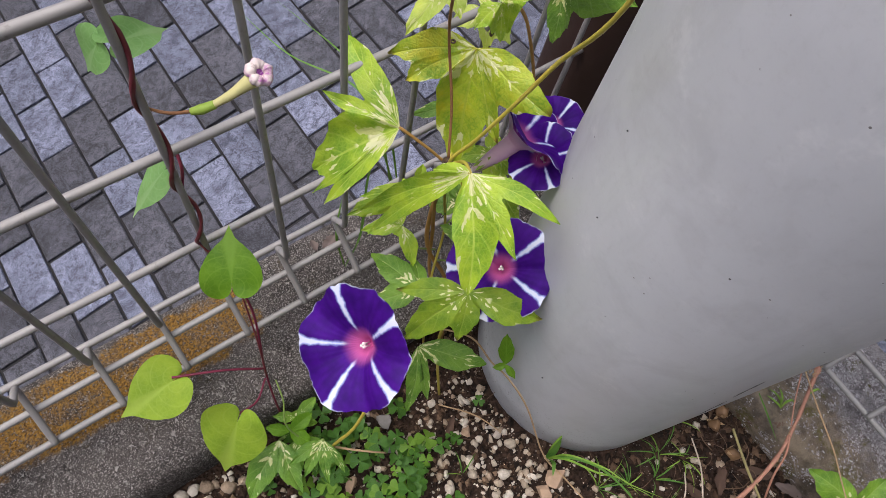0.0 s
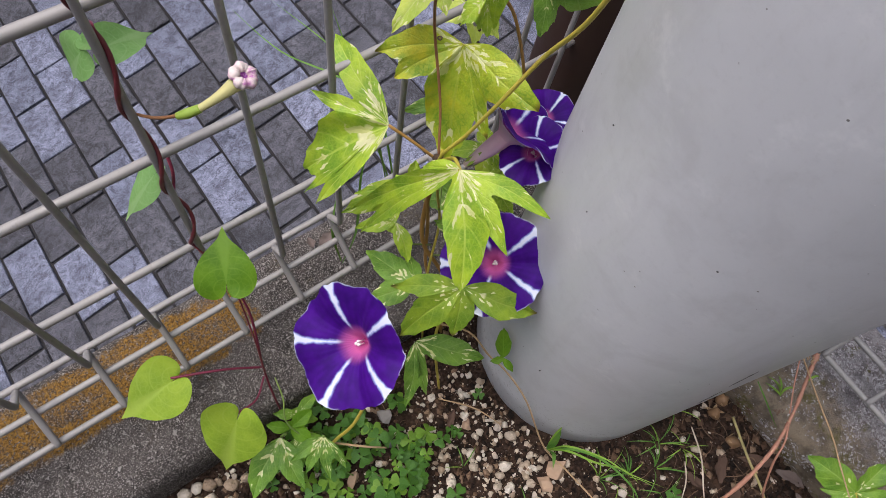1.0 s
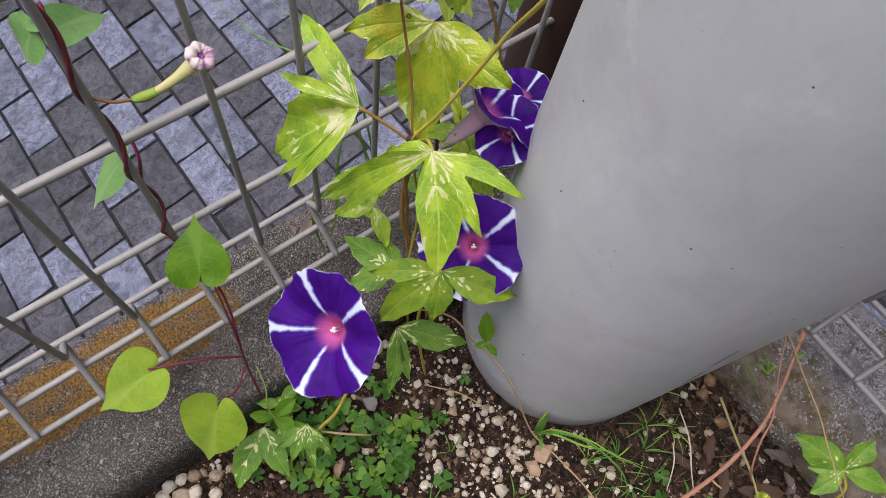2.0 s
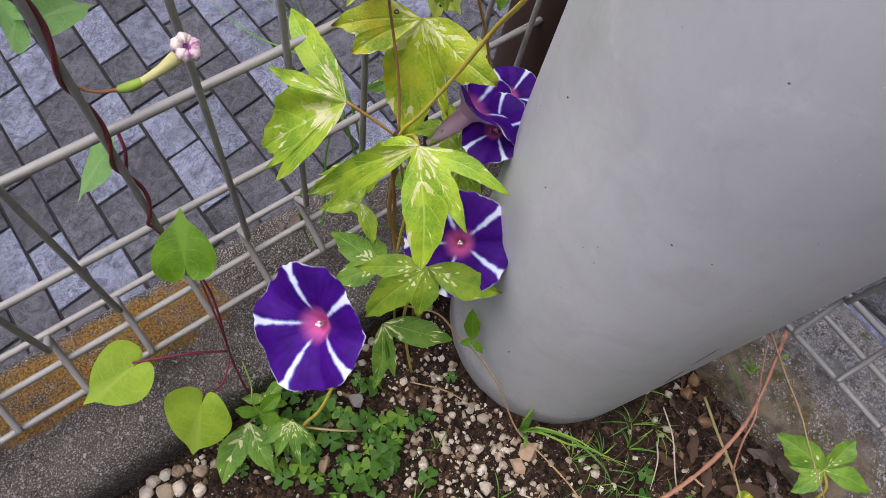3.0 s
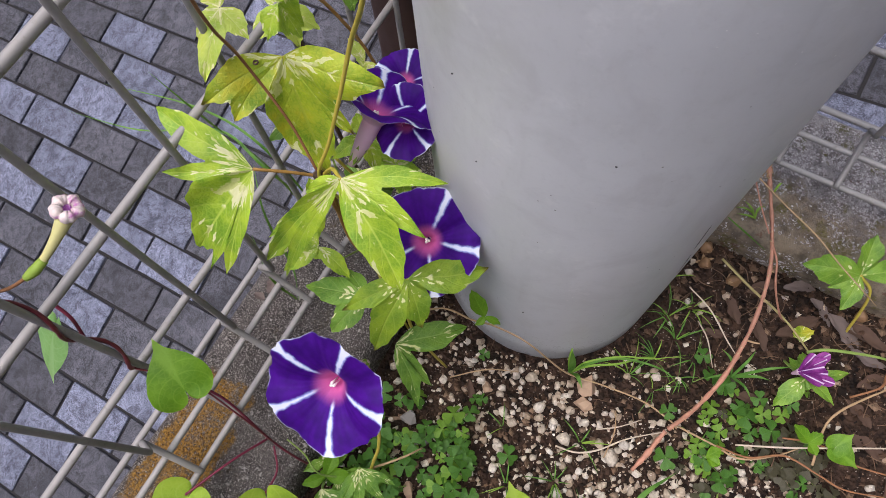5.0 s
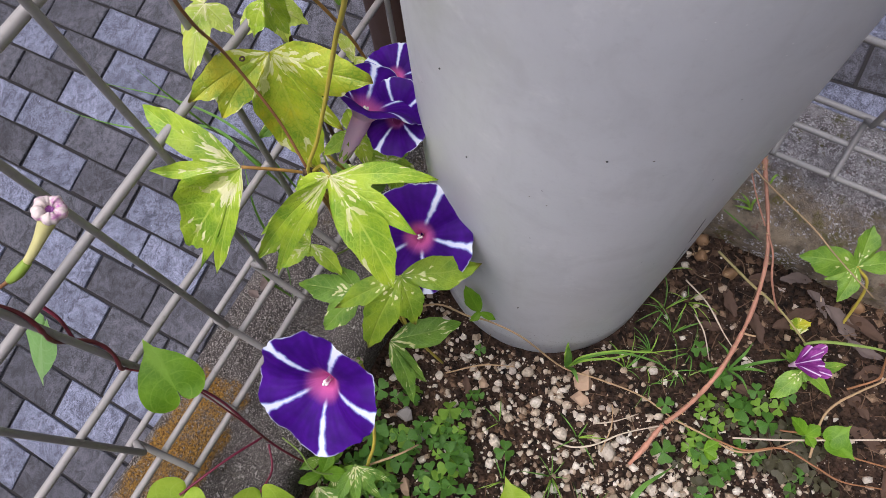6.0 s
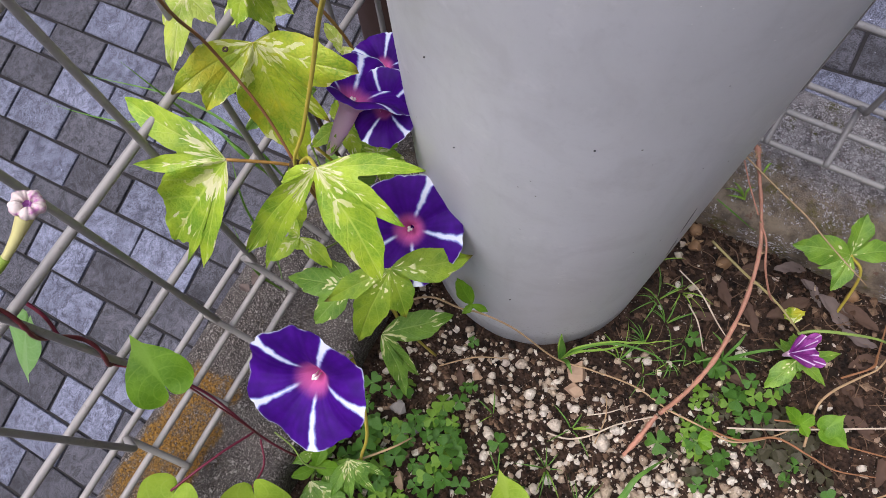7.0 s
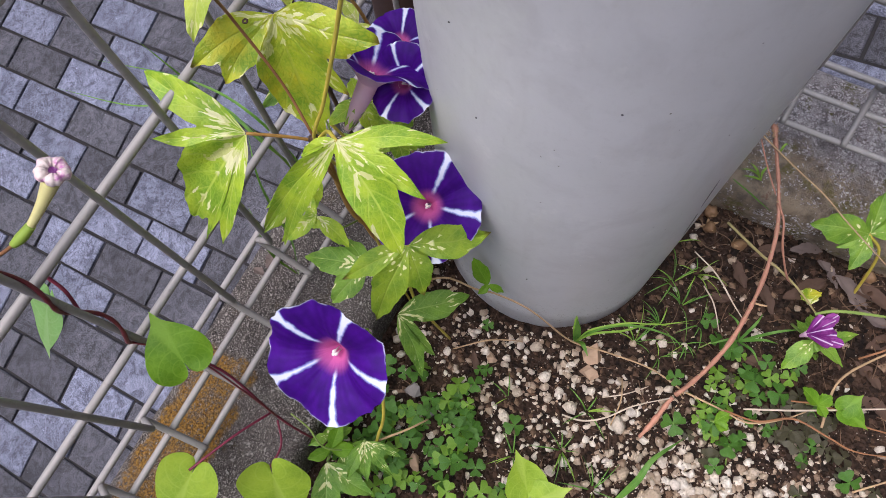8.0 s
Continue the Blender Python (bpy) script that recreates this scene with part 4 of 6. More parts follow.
rod("stem", [(0.285, -0.056, 0.224), (0.297, -0.046, 0.19), (0.297, -0.041, 0.12), (0.294, -0.05, 0.08), (0.306, -0.07, 0.03), (0.3, -0.09, -0.058)], (0.0016, 0.0018, 0.0015), STEM_OCHRE, glory, "twisted ochre stem")
rod("stem", [(0.285, -0.056, 0.222), (0.293, -0.045, 0.16), (0.299, -0.045, 0.1), (0.295, -0.056, 0.05), (0.3, -0.072, 0.0)], (0.0012, 0.0015, 0.0012), STEM_OCHRE, glory, "twisted ochre stem")
rod("stem", [(0.2698, -0.1145, 0.164), (0.262, -0.112, 0.09), (0.262, -0.12, 0.03), (0.268, -0.132, -0.056)], 0.0012, STEM_YELLOW, glory, "yellow green stem")
put("stem_node", *sweep(spline([(0.2825, -0.058, 0.23), (0.286, -0.055, 0.219), (0.291, -0.051, 0.203)], 4), (0.0014, 0.0032, 0.0036, 0.002), 8, 0.6), STEM_DARK, glory, "knobbly brown joint")
rod("leaf_stalk", [(0.286, -0.055, 0.219), (0.277, -0.046, 0.231), (0.2647, -0.0338, 0.245)], 0.0009, STEM_OCHRE, glory)
rod("leaf_stalk", [(0.286, -0.056, 0.221), (0.305, -0.04, 0.215), (0.322, -0.03, 0.24), (0.316, -0.0273, 0.273)], 0.001, STEM_YELLOW, glory)
rod("leaf_stalk", [(0.285, -0.057, 0.222), (0.287, -0.066, 0.236), (0.2793, -0.0791, 0.2495)], 0.0011, STEM_YELLOW, glory)
rod("leaf_stalk", [(0.263, -0.119, 0.05), (0.258, -0.111, 0.058), (0.25, -0.109, 0.06)], 0.001, STEM_GREEN, glory)

lobed_leaf("leaf", (0.316, -0.0273, 0.274), [((0.2756, -0.0014, 0.268), 0.0088), ((0.2811, -0.0123, 0.248), 0.0085), ((0.2944, -0.0539, 0.206), 0.0165), ((0.3093, -0.0669, 0.238), 0.0065), ((0.3214, -0.0851, 0.279), 0.0105)], LEAF_YELLOW, glory, (-0.35, -0.25, 1), "large yellowing lobed leaf with a small hole", 0.06, 0.25, 4)
ring = [Vector((0.3044 + 0.0011 * math.cos(k * 0.5236), -0.0204 + 0.0011 * math.sin(k * 0.5236), 0.2785)) for k in range(13)]
put("leaf_spot", *sweep(ring, 0.0005, 6), STEM_DARK, glory, "dark rim of a small hole in the leaf")
lobed_leaf("leaf", (0.2647, -0.0338, 0.245), [((0.2221, -0.0101, 0.2), 0.0165), ((0.2664, 0.0246, 0.262), 0.0085), ((0.2415, 0.0098, 0.243), 0.0048), ((0.2155, -0.0221, 0.2), 0.0062), ((0.2152, -0.0332, 0.205), 0.007)], LEAF_VARI, glory, (-0.4, -0.1, 1), "green lobed leaf with cream marbling", 0.08, 0.14, 5)
lobed_leaf("leaf", (0.2793, -0.0791, 0.25), [((0.2515, -0.1263, 0.205), 0.0115), ((0.301, -0.1285, 0.252), 0.0054), ((0.2752, -0.1296, 0.24), 0.006), ((0.2401, -0.0343, 0.17), 0.006), ((0.2348, -0.0503, 0.17), 0.0054), ((0.2683, -0.0621, 0.24), 0.0045)], LEAF_VARI, glory, (-0.2, -0.3, 1), "green lobed leaf splashed with cream", 0.1, 0.1, 6)
lobed_leaf("leaf", (0.2698, -0.1145, 0.165), [((0.2386, -0.0839, 0.145), 0.0078), ((0.227, -0.1097, 0.125), 0.0108), ((0.2528, -0.1321, 0.14), 0.0095), ((0.3022, -0.1521, 0.155), 0.0105)], LEAF_OLIVE, glory, (-0.2, -0.3, 1), "yellow green lobed leaf with cream flecks", 0.08, 0.25, 7)
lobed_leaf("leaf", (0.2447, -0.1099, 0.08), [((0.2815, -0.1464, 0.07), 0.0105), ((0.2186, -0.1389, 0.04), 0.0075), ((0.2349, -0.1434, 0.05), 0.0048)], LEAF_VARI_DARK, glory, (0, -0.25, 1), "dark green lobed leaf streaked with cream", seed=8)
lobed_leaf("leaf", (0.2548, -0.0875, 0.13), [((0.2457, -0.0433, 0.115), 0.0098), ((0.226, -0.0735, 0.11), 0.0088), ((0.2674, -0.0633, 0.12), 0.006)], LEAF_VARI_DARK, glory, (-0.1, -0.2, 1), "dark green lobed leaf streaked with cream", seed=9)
lobed_leaf("leaf", (0.299, -0.021, 0.13), [((0.248, -0.004, 0.108), 0.0085), ((0.264, 0.002, 0.11), 0.0058), ((0.278, -0.024, 0.098), 0.0075), ((0.307, -0.013, 0.142), 0.0045)], LEAF_VARI, glory, (-0.2, -0.2, 1), "light green lobed leaf with cream flecks", seed=19)
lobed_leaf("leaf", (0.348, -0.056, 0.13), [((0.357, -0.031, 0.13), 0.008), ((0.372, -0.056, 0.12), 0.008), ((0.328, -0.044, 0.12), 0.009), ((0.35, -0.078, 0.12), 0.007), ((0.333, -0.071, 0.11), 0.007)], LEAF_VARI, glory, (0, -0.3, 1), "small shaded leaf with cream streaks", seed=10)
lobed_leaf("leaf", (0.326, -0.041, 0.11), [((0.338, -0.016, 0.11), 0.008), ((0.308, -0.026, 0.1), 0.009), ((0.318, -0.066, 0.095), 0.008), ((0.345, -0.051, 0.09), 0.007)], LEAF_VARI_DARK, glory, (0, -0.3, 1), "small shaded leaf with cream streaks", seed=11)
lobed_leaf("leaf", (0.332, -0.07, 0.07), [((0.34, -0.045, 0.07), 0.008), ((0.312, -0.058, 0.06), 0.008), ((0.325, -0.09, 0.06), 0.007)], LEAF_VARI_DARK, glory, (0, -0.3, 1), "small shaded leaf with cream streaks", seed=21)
lobed_leaf("leaf", (0.3123, -0.0021, 0.3), [((0.2807, -0.0093, 0.285), 0.0068), ((0.297, 0.004, 0.29), 0.006), ((0.3075, -0.019, 0.292), 0.006), ((0.326, 0.02, 0.292), 0.007)], LEAF_PALE, glory, (-0.2, -0.2, 1), "pale lime lobed leaf", seed=12)
lobed_leaf("leaf", (0.353, 0.006, 0.25), [((0.333, 0.016, 0.24), 0.0072), ((0.358, -0.014, 0.24), 0.0072), ((0.367, 0.02, 0.25), 0.0072), ((0.345, -0.008, 0.235), 0.006)], LEAF_PALE, glory, (-0.1, -0.2, 1), "small pale lime leaf", seed=13)
lobed_leaf("leaf", (0.326, -0.027, 0.302), [((0.313, -0.0255, 0.288), 0.006), ((0.334, -0.039, 0.312), 0.006), ((0.328, -0.032, 0.276), 0.005), ((0.34, -0.018, 0.3), 0.006)], LEAF_VARI, glory, (-0.2, -0.2, 1), "small green leaf near the fence", seed=14)
lobed_leaf("leaf", (0.363, -0.032, 0.302), [((0.359, -0.0425, 0.268), 0.0068), ((0.371, -0.039, 0.28), 0.006), ((0.393, -0.062, 0.3), 0.0068), ((0.355, -0.015, 0.3), 0.007)], LEAF_VARI_DARK, glory, (-0.3, -0.2, 1), "green leaf over the brown post", seed=15)
lobed_leaf("leaf", (0.373, -0.028, 0.2), [((0.364, -0.046, 0.2), 0.0045), ((0.38, -0.012, 0.205), 0.0045)], LEAF_PALE, glory, (-0.1, -0.2, 1), seed=16)
lobed_leaf("leaf", (0.298, -0.154, 0.058), [((0.305, -0.138, 0.082), 0.006), ((0.3, -0.166, 0.05), 0.003), ((0.289, -0.15, 0.055), 0.003)], HEART, glory, (-0.5, -0.3, 1), "small pointed green leaf against the pole", seed=17)
rod("stem", [(0.27, -0.1, 0.055), (0.289, -0.122, 0.055), (0.294, -0.145, 0.045), (0.299, -0.162, 0.04), (0.304, -0.189, 0.02), (0.31, -0.227, -0.037), (0.316, -0.257, -0.043), (0.32, -0.296, -0.043), (0.314, -0.328, -0.041)], (0.0008, 0.0007), STEM_DRY, glory, "thin straw-coloured runner round the pole's foot")
rod("stem", [(0.362, -0.03, 0.42), (0.352, -0.01, 0.3), (0.35, -0.004, 0.2), (0.342, -0.026, 0.08), (0.332, -0.066, -0.055)], (0.0014, 0.0016), STEM_DARK, glory, "dark stem along the fence")
rod("stem", [(0.352, -0.01, 0.28), (0.367, -0.018, 0.25), (0.38, -0.032, 0.18), (0.36, -0.053, 0.1)], 0.0011, STEM_OCHRE, glory)
rod("stem", [(0.322, -0.028, 0.16), (0.337, -0.053, 0.06), (0.332, -0.078, -0.055)], 0.0011, STEM_YELLOW, glory)
rod("stem", [(0.362, -0.05, 0.16), (0.358, -0.063, 0.06), (0.345, -0.083, -0.055)], 0.0011, STEM_DRY, glory)

flower(glory, (0.1855, -0.112, 0.188), (-0.68, -0.02, 0.73), 0.0357, 44, (0.217, -0.113, 0.14), TUBE_PINK, cup=0.55, label="open violet flower with five white rays", seed=3)
rod("stem", [(0.217, -0.113, 0.14), (0.208, -0.118, 0.105), (0.182, -0.128, 0.045), (0.165, -0.125, 0.0), (0.152, -0.12, -0.055)], (0.0012, 0.0014), STEM_YELLOW, glory)
flower(glory, (0.294, -0.1135, 0.17), (-0.5, -0.2, 1), 0.0335, 32, (0.318, -0.085, 0.07), TUBE_PINK, cup=0.5, label="open violet flower with white rays beside the pole", seed=5)
flower(glory, (0.3389, -0.0667, 0.2360), (0.66, -0.1, 0.74), 0.033, 52, (0.3071, -0.0583, 0.2), TUBE_PINK, droop=(0.0, 0.0, 0.0, 0.0, 0.0), cup=0.55, label="violet flower seen from beside its pink tube", seed=8)
flower(glory, (0.3355, -0.0795, 0.224), (-0.45, 0.1, 0.85), 0.0225, 28, (0.347, -0.055, 0.165), TUBE_PINK, droop=(0.0, 0.1, 0.1, 0.2, 0.0), cup=0.5, label="violet flower hanging below another beside the pole", seed=9)
flower(glory, (0.3700, -0.0600, 0.208), (-0.1, -0.2, 1), 0.0205, 10, (0.36, -0.03, 0.15), TUBE_PINK, droop=(0.0, 0.15, 0.1, 0.3, 0.0), cup=0.5, label="violet flower half hidden behind another", seed=13)
flower(glory, (0.322, -0.096, 0.12), (-0.2, -0.1, 1), 0.015, 40, (0.33, -0.07, 0.05), TUBE_PINK, droop=(0.3, 0.1, 0.4, 0.2, 0.3), cup=0.6, label="small shaded violet flower", seed=10)

for n, (foot, tips, mat) in enumerate((
    ((0.338, -0.045, 0.175), (((0.318, -0.03, 0.165), 0.006), ((0.352, -0.028, 0.17), 0.006), ((0.346, -0.066, 0.168), 0.006), ((0.325, -0.06, 0.16), 0.006)), LEAF_VARI),
    ((0.31, -0.075, 0.12), (((0.3, -0.05, 0.115), 0.006), ((0.33, -0.065, 0.115), 0.006), ((0.315, -0.1, 0.11), 0.006), ((0.29, -0.09, 0.105), 0.005)), LEAF_VARI_DARK),
    ((0.325, -0.012, 0.2), (((0.3, 0.0, 0.19), 0.005), ((0.34, 0.008, 0.195), 0.006), ((0.345, -0.025, 0.19), 0.006)), LEAF_VARI_DARK),
    ((0.268, -0.045, 0.14), (((0.245, -0.03, 0.13), 0.006), ((0.28, -0.02, 0.135), 0.005), ((0.262, -0.07, 0.125), 0.006)), LEAF_VARI),
)):
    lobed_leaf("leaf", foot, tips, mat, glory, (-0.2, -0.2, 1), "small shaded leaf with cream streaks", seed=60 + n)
    rod("leaf_stalk", [foot, (foot[0] + 0.004, foot[1] - 0.004, foot[2] - 0.03), (0.302, -0.05, foot[2] - 0.07)], 0.0007, STEM_GREEN, glory)

# ---- the heart-leaved vine that winds up a wire ----
vine = thing("twining_vine", "dark red twining vine with heart-shaped green leaves on the fence wire", "climbing plant")
coil = []
for k in range(220):
    s = k / 219
    w = s * 2 * math.pi * 5.2 + 2.0
    r = 0.0029 + 0.0012 * max(0.0, math.sin(w * 0.31)) ** 2
    coil.append(Vector((0.15 + math.cos(w) * r, math.sin(w) * r, 0.155 + 0.36 * s)))
put("stem", *sweep(coil, (0.0012, 0.0011, 0.001), 7, 0.35), STEM_RED, vine, "dark red stem coiled round a wire")
rod("stem", [coil[0], (0.152, -0.012, 0.148), (0.156, -0.038, 0.122), (0.146, -0.06, 0.06), (0.142, -0.075, 0.02), (0.14, -0.09, -0.045)], (0.0008, 0.0009, 0.0009), STEM_CRIMSON, vine, "crimson stem")
rod("stem", [coil[6], (0.155, -0.02, 0.14), (0.151, -0.046, 0.1), (0.145, -0.063, 0.055)], 0.0006, STEM_RED, vine)
rod("leaf_stalk", [(0.145, -0.06, 0.062), (0.122, -0.052, 0.08), (0.091, -0.04, 0.087)], 0.0009, STEM_CRIMSON, vine)
rod("leaf_stalk", [(0.143, -0.065, 0.055), (0.13, -0.077, 0.057), (0.114, -0.079, 0.061)], 0.0008, STEM_CRIMSON, vine)
rod("leaf_stalk", [(0.15, 0.005, 0.215), (0.156, 0.012, 0.226), (0.158, 0.019, 0.236)], 0.001, STEM_CRIMSON, vine)
rod("leaf_stalk", [(0.15, 0.005, 0.33), (0.153, 0.016, 0.334), (0.154, 0.024, 0.331)], 0.001, STEM_CRIMSON, vine)
heart_leaf("leaf", (0.1511, -0.0337, 0.165), (0.1632, -0.0118, 0.181), HEART, vine, (-0.1, -0.35, 1), 1.16, "dark green heart-shaped leaf", seed=2)
heart_leaf("leaf", (0.0895, -0.042, 0.085), (0.0535, -0.0405, 0.071), HEART_LIME, vine, (-0.2, -0.2, 1), 1.05, "lime green heart-shaped leaf", 0.16, 3)
heart_leaf("leaf", (0.1125, -0.086, 0.072), (0.088, -0.102, 0.036), HEART_LIME, vine, (-0.3, -0.3, 1), 0.98, "lime green heart-shaped leaf", 0.2, 4)
heart_leaf("leaf", (0.145, 0.018, 0.325), (0.136, 0.0215, 0.311), HEART_MINT, vine, (-0.2, -0.3, 1), 1.15, "pale mint green leaf behind the wire", seed=5)
heart_leaf("leaf", (0.1535, 0.0155, 0.325), (0.1765, 0.0287, 0.312), HEART_MINT, vine, (0.1, -0.3, 1), 0.62, "pale mint green leaf behind the wire", seed=6)
heart_leaf("leaf", (0.147, 0.0146, 0.228), (0.1235, 0.0133, 0.208), HEART_MINT, vine, (-0.6, 0.1, 1), 0.68, "pale mint green leaf seen aslant", seed=7)
# its faded flower on a cream tube
rod("bud_stalk", [(0.15, 0.004, 0.296), (0.1575, -0.0086, 0.302), (0.1658, -0.0187, 0.31)], (0.0007, 0.0008), STEM_BROWN, vine)
faded = rod("faded_flower", [(0.165, -0.0185, 0.31), (0.172, -0.0215, 0.3125), (0.181, -0.0235, 0.3165), (0.1915, -0.0245, 0.3215)], (0.0011, 0.0015, 0.0017, 0.0022, 0.0034), TUBE_CREAM, vine, "cream tube of a faded flower", 12)
rod("calyx", [(0.1645, -0.0183, 0.31), (0.1685, -0.0203, 0.3113), (0.174, -0.0222, 0.3133)], (0.0015, 0.0023, 0.0019), CALYX, faded, "green calyx", 10)


def curled_rim(parent, at, face, radius):
    """The rolled-in, faded edge of a closed flower: five lumpy folds round a hole."""
    at, face = Vector(at), Vector(face).normalized()
    ax = face.orthogonal().normalized()
    ay = face.cross(ax)
    sides, tubes = 60, 12
    verts, faces = [], []
    for i in range(sides):
        w = 2 * math.pi * i / sides
        lump = 0.8 + 0.45 * abs(math.sin(w * 2.5)) + 0.1 * math.sin(w * 9 + 1) + 0.07 * math.sin(w * 17)
        out = ax * math.cos(w) + ay * math.sin(w)
        for j in range(tubes):
            v = 2 * math.pi * j / tubes
            r = radius * 0.36 * lump
            verts.append(at + out * (radius * 0.7 + math.cos(v) * r) + face * math.sin(v) * r * 1.1)
    for i in range(sides):
        for j in range(tubes):
            k, n = (i + 1) % sides, (j + 1) % tubes
            faces.append((i * tubes + j, k * tubes + j, k * tubes + n, i * tubes + n))
    put("curled_petals", verts, faces, WILTED, parent, "curled white petals flushed with purple")
    hole = [at + face * radius * 0.1 + (ax * math.cos(k * 0.7854) + ay * math.sin(k * 0.7854)) * radius * 0.3 for k in range(8)]
    put("throat", [*hole, at - face * radius * 0.1], [(k, (k + 1) % 8, 8) for k in range(8)], PETAL_MAUVE, parent, "dark purple throat", uvs=[(k / 8, 0.6) for k in range(9)])


curled_rim(faded, (0.1945, -0.025, 0.3245), (0.35, -0.3, 0.88), 0.0056)


# ---- gravel and stones on the soil ----
def stone_mesh(seed, flat=0.78, corners=34):
    """A broken stone: the hull of points strewn over a lumpy ball."""
    rng = random.Random(seed)
    bm = bmesh.new()
    sx, sy = rng.uniform(0.85, 1.15), rng.uniform(0.72, 1.0)
    for k in range(corners):
        d = Vector((rng.gauss(0, 1), rng.gauss(0, 1), rng.gauss(0, 1))).normalized() * rng.uniform(0.8, 1.12)
        bm.verts.new((d.x * sx, d.y * sy, d.z * flat))
    bmesh.ops.convex_hull(bm, input=bm.verts[:])
    loose = [v for v in bm.verts if not v.link_faces]
    bmesh.ops.delete(bm, geom=loose, context="VERTS")
    me = bpy.data.meshes.new("pebble")
    bm.to_mesh(me)
    bm.free()
    return me


STONES = [stone_mesh(k) for k in range(10)]
for me in STONES:
    me.materials.append(STONE)
    me.polygons.foreach_set("use_smooth", [True] * len(me.polygons))


def clear_of_pole(x, y, gap=0.103):
    return math.hypot(x - POLE_X, y - POLE_Y) > gap


def pebble(x, y, r, seed, mat=None, label="rounded off-white pumice pebble on the soil", group="pebbles on the soil"):
    rng = random.Random(seed)
    r *= 0.82
    me = rng.choice(STONES)
    if mat:
        me = stone_mesh(seed, 0.62, 14)
        me.materials.append(mat)
        me.transform(Matrix.Scale(r, 4))
    ob = new("pebble", me)
    size = 1.0 if mat else r
    ob.matrix_basis = Matrix.LocRotScale((x, y, soil_height(x, y) + r * 0.42), Euler((rng.uniform(-0.3, 0.3), rng.uniform(-0.3, 0.3), rng.uniform(0, 6.3))), (size, size, size))
    return tagged(ob, label, "pebble", group)


# the stones that stand out one by one
for n, (x, y, r) in enumerate([
    (0.295, -0.203, 0.0072), (0.275, -0.22, 0.0075), (0.27, -0.236, 0.0052), (0.261, -0.25, 0.0085), (0.266, -0.291, 0.0088), (0.272, -0.278, 0.0062),
    (0.231, -0.201, 0.0055), (0.211, -0.208, 0.006), (0.281, -0.297, 0.0072), (0.312, -0.317, 0.0058), (0.259, -0.23, 0.0055), (0.269, -0.185, 0.005),
    (0.257, -0.194, 0.0062), (0.252, -0.205, 0.0055), (0.219, -0.263, 0.0062), (0.207, -0.256, 0.0058), (0.232, -0.31, 0.0068), (0.226, -0.337, 0.0092), (0.244, -0.35, 0.0058),
    (0.347, -0.298, 0.0055), (0.301, -0.148, 0.005), (0.24, -0.33, 0.005), (0.255, -0.335, 0.0058), (0.268, -0.352, 0.0062), (0.25, -0.375, 0.0068),
    (0.27, -0.394, 0.0062), (0.238, -0.39, 0.006), (0.262, -0.415, 0.0072), (0.283, -0.43, 0.006), (0.245, -0.44, 0.007), (0.3, -0.46, 0.006),
    (0.044, -0.086, 0.008), (0.055, -0.087, 0.0072), (0.048, -0.098, 0.0095), (0.063, -0.09, 0.0085), (0.035, -0.09, 0.0078), (0.058, -0.102, 0.009), (0.07, -0.092, 0.006), (0.078, -0.1, 0.0075), (0.09, -0.102, 0.006), (0.03, -0.105, 0.008), (0.07, -0.113, 0.007),
    (0.236, -0.1, 0.0055), (0.3, -0.226, 0.0045), (0.43, -0.27, 0.0055), (0.445, -0.285, 0.005), (0.42, -0.295, 0.004), (0.345, -0.29, 0.0045), (0.205, -0.34, 0.006), (0.22, -0.36, 0.007),
]):
    pebble(x, y, r, n + 3)
rng = random.Random(91)
for n in range(52):
    x, y = rng.gauss(0.262, 0.034), rng.uniform(-0.45, -0.15)
    if clear_of_pole(x, y, 0.11) and x > 0.2:
        pebble(x, y, 0.0026 + 0.0036 * rng.random() ** 1.7, n + 200)
pebble(0.212, -0.126, 0.0105, 71, GREY_STONE, "rough grey stone among the clover", "stones in the soil")
pebble(0.204, -0.149, 0.0065, 72, GREY_STONE, "rough grey stone among the clover", "stones in the soil")
pebble(0.31, -0.249, 0.0155, 73, TAN_STONE, "flat tan stone at the foot of the pole", "stones in the soil")
pebble(0.295, -0.253, 0.0105, 77, TAN_STONE, "flat tan stone at the foot of the pole", "stones in the soil")
pebble(0.161, -0.155, 0.0085, 74, TAN_STONE, "flat tan stone among the clover", "stones in the soil")
pebble(0.269, -0.172, 0.0085, 75, TAN_STONE, "flat tan stone near the pole", "stones in the soil")


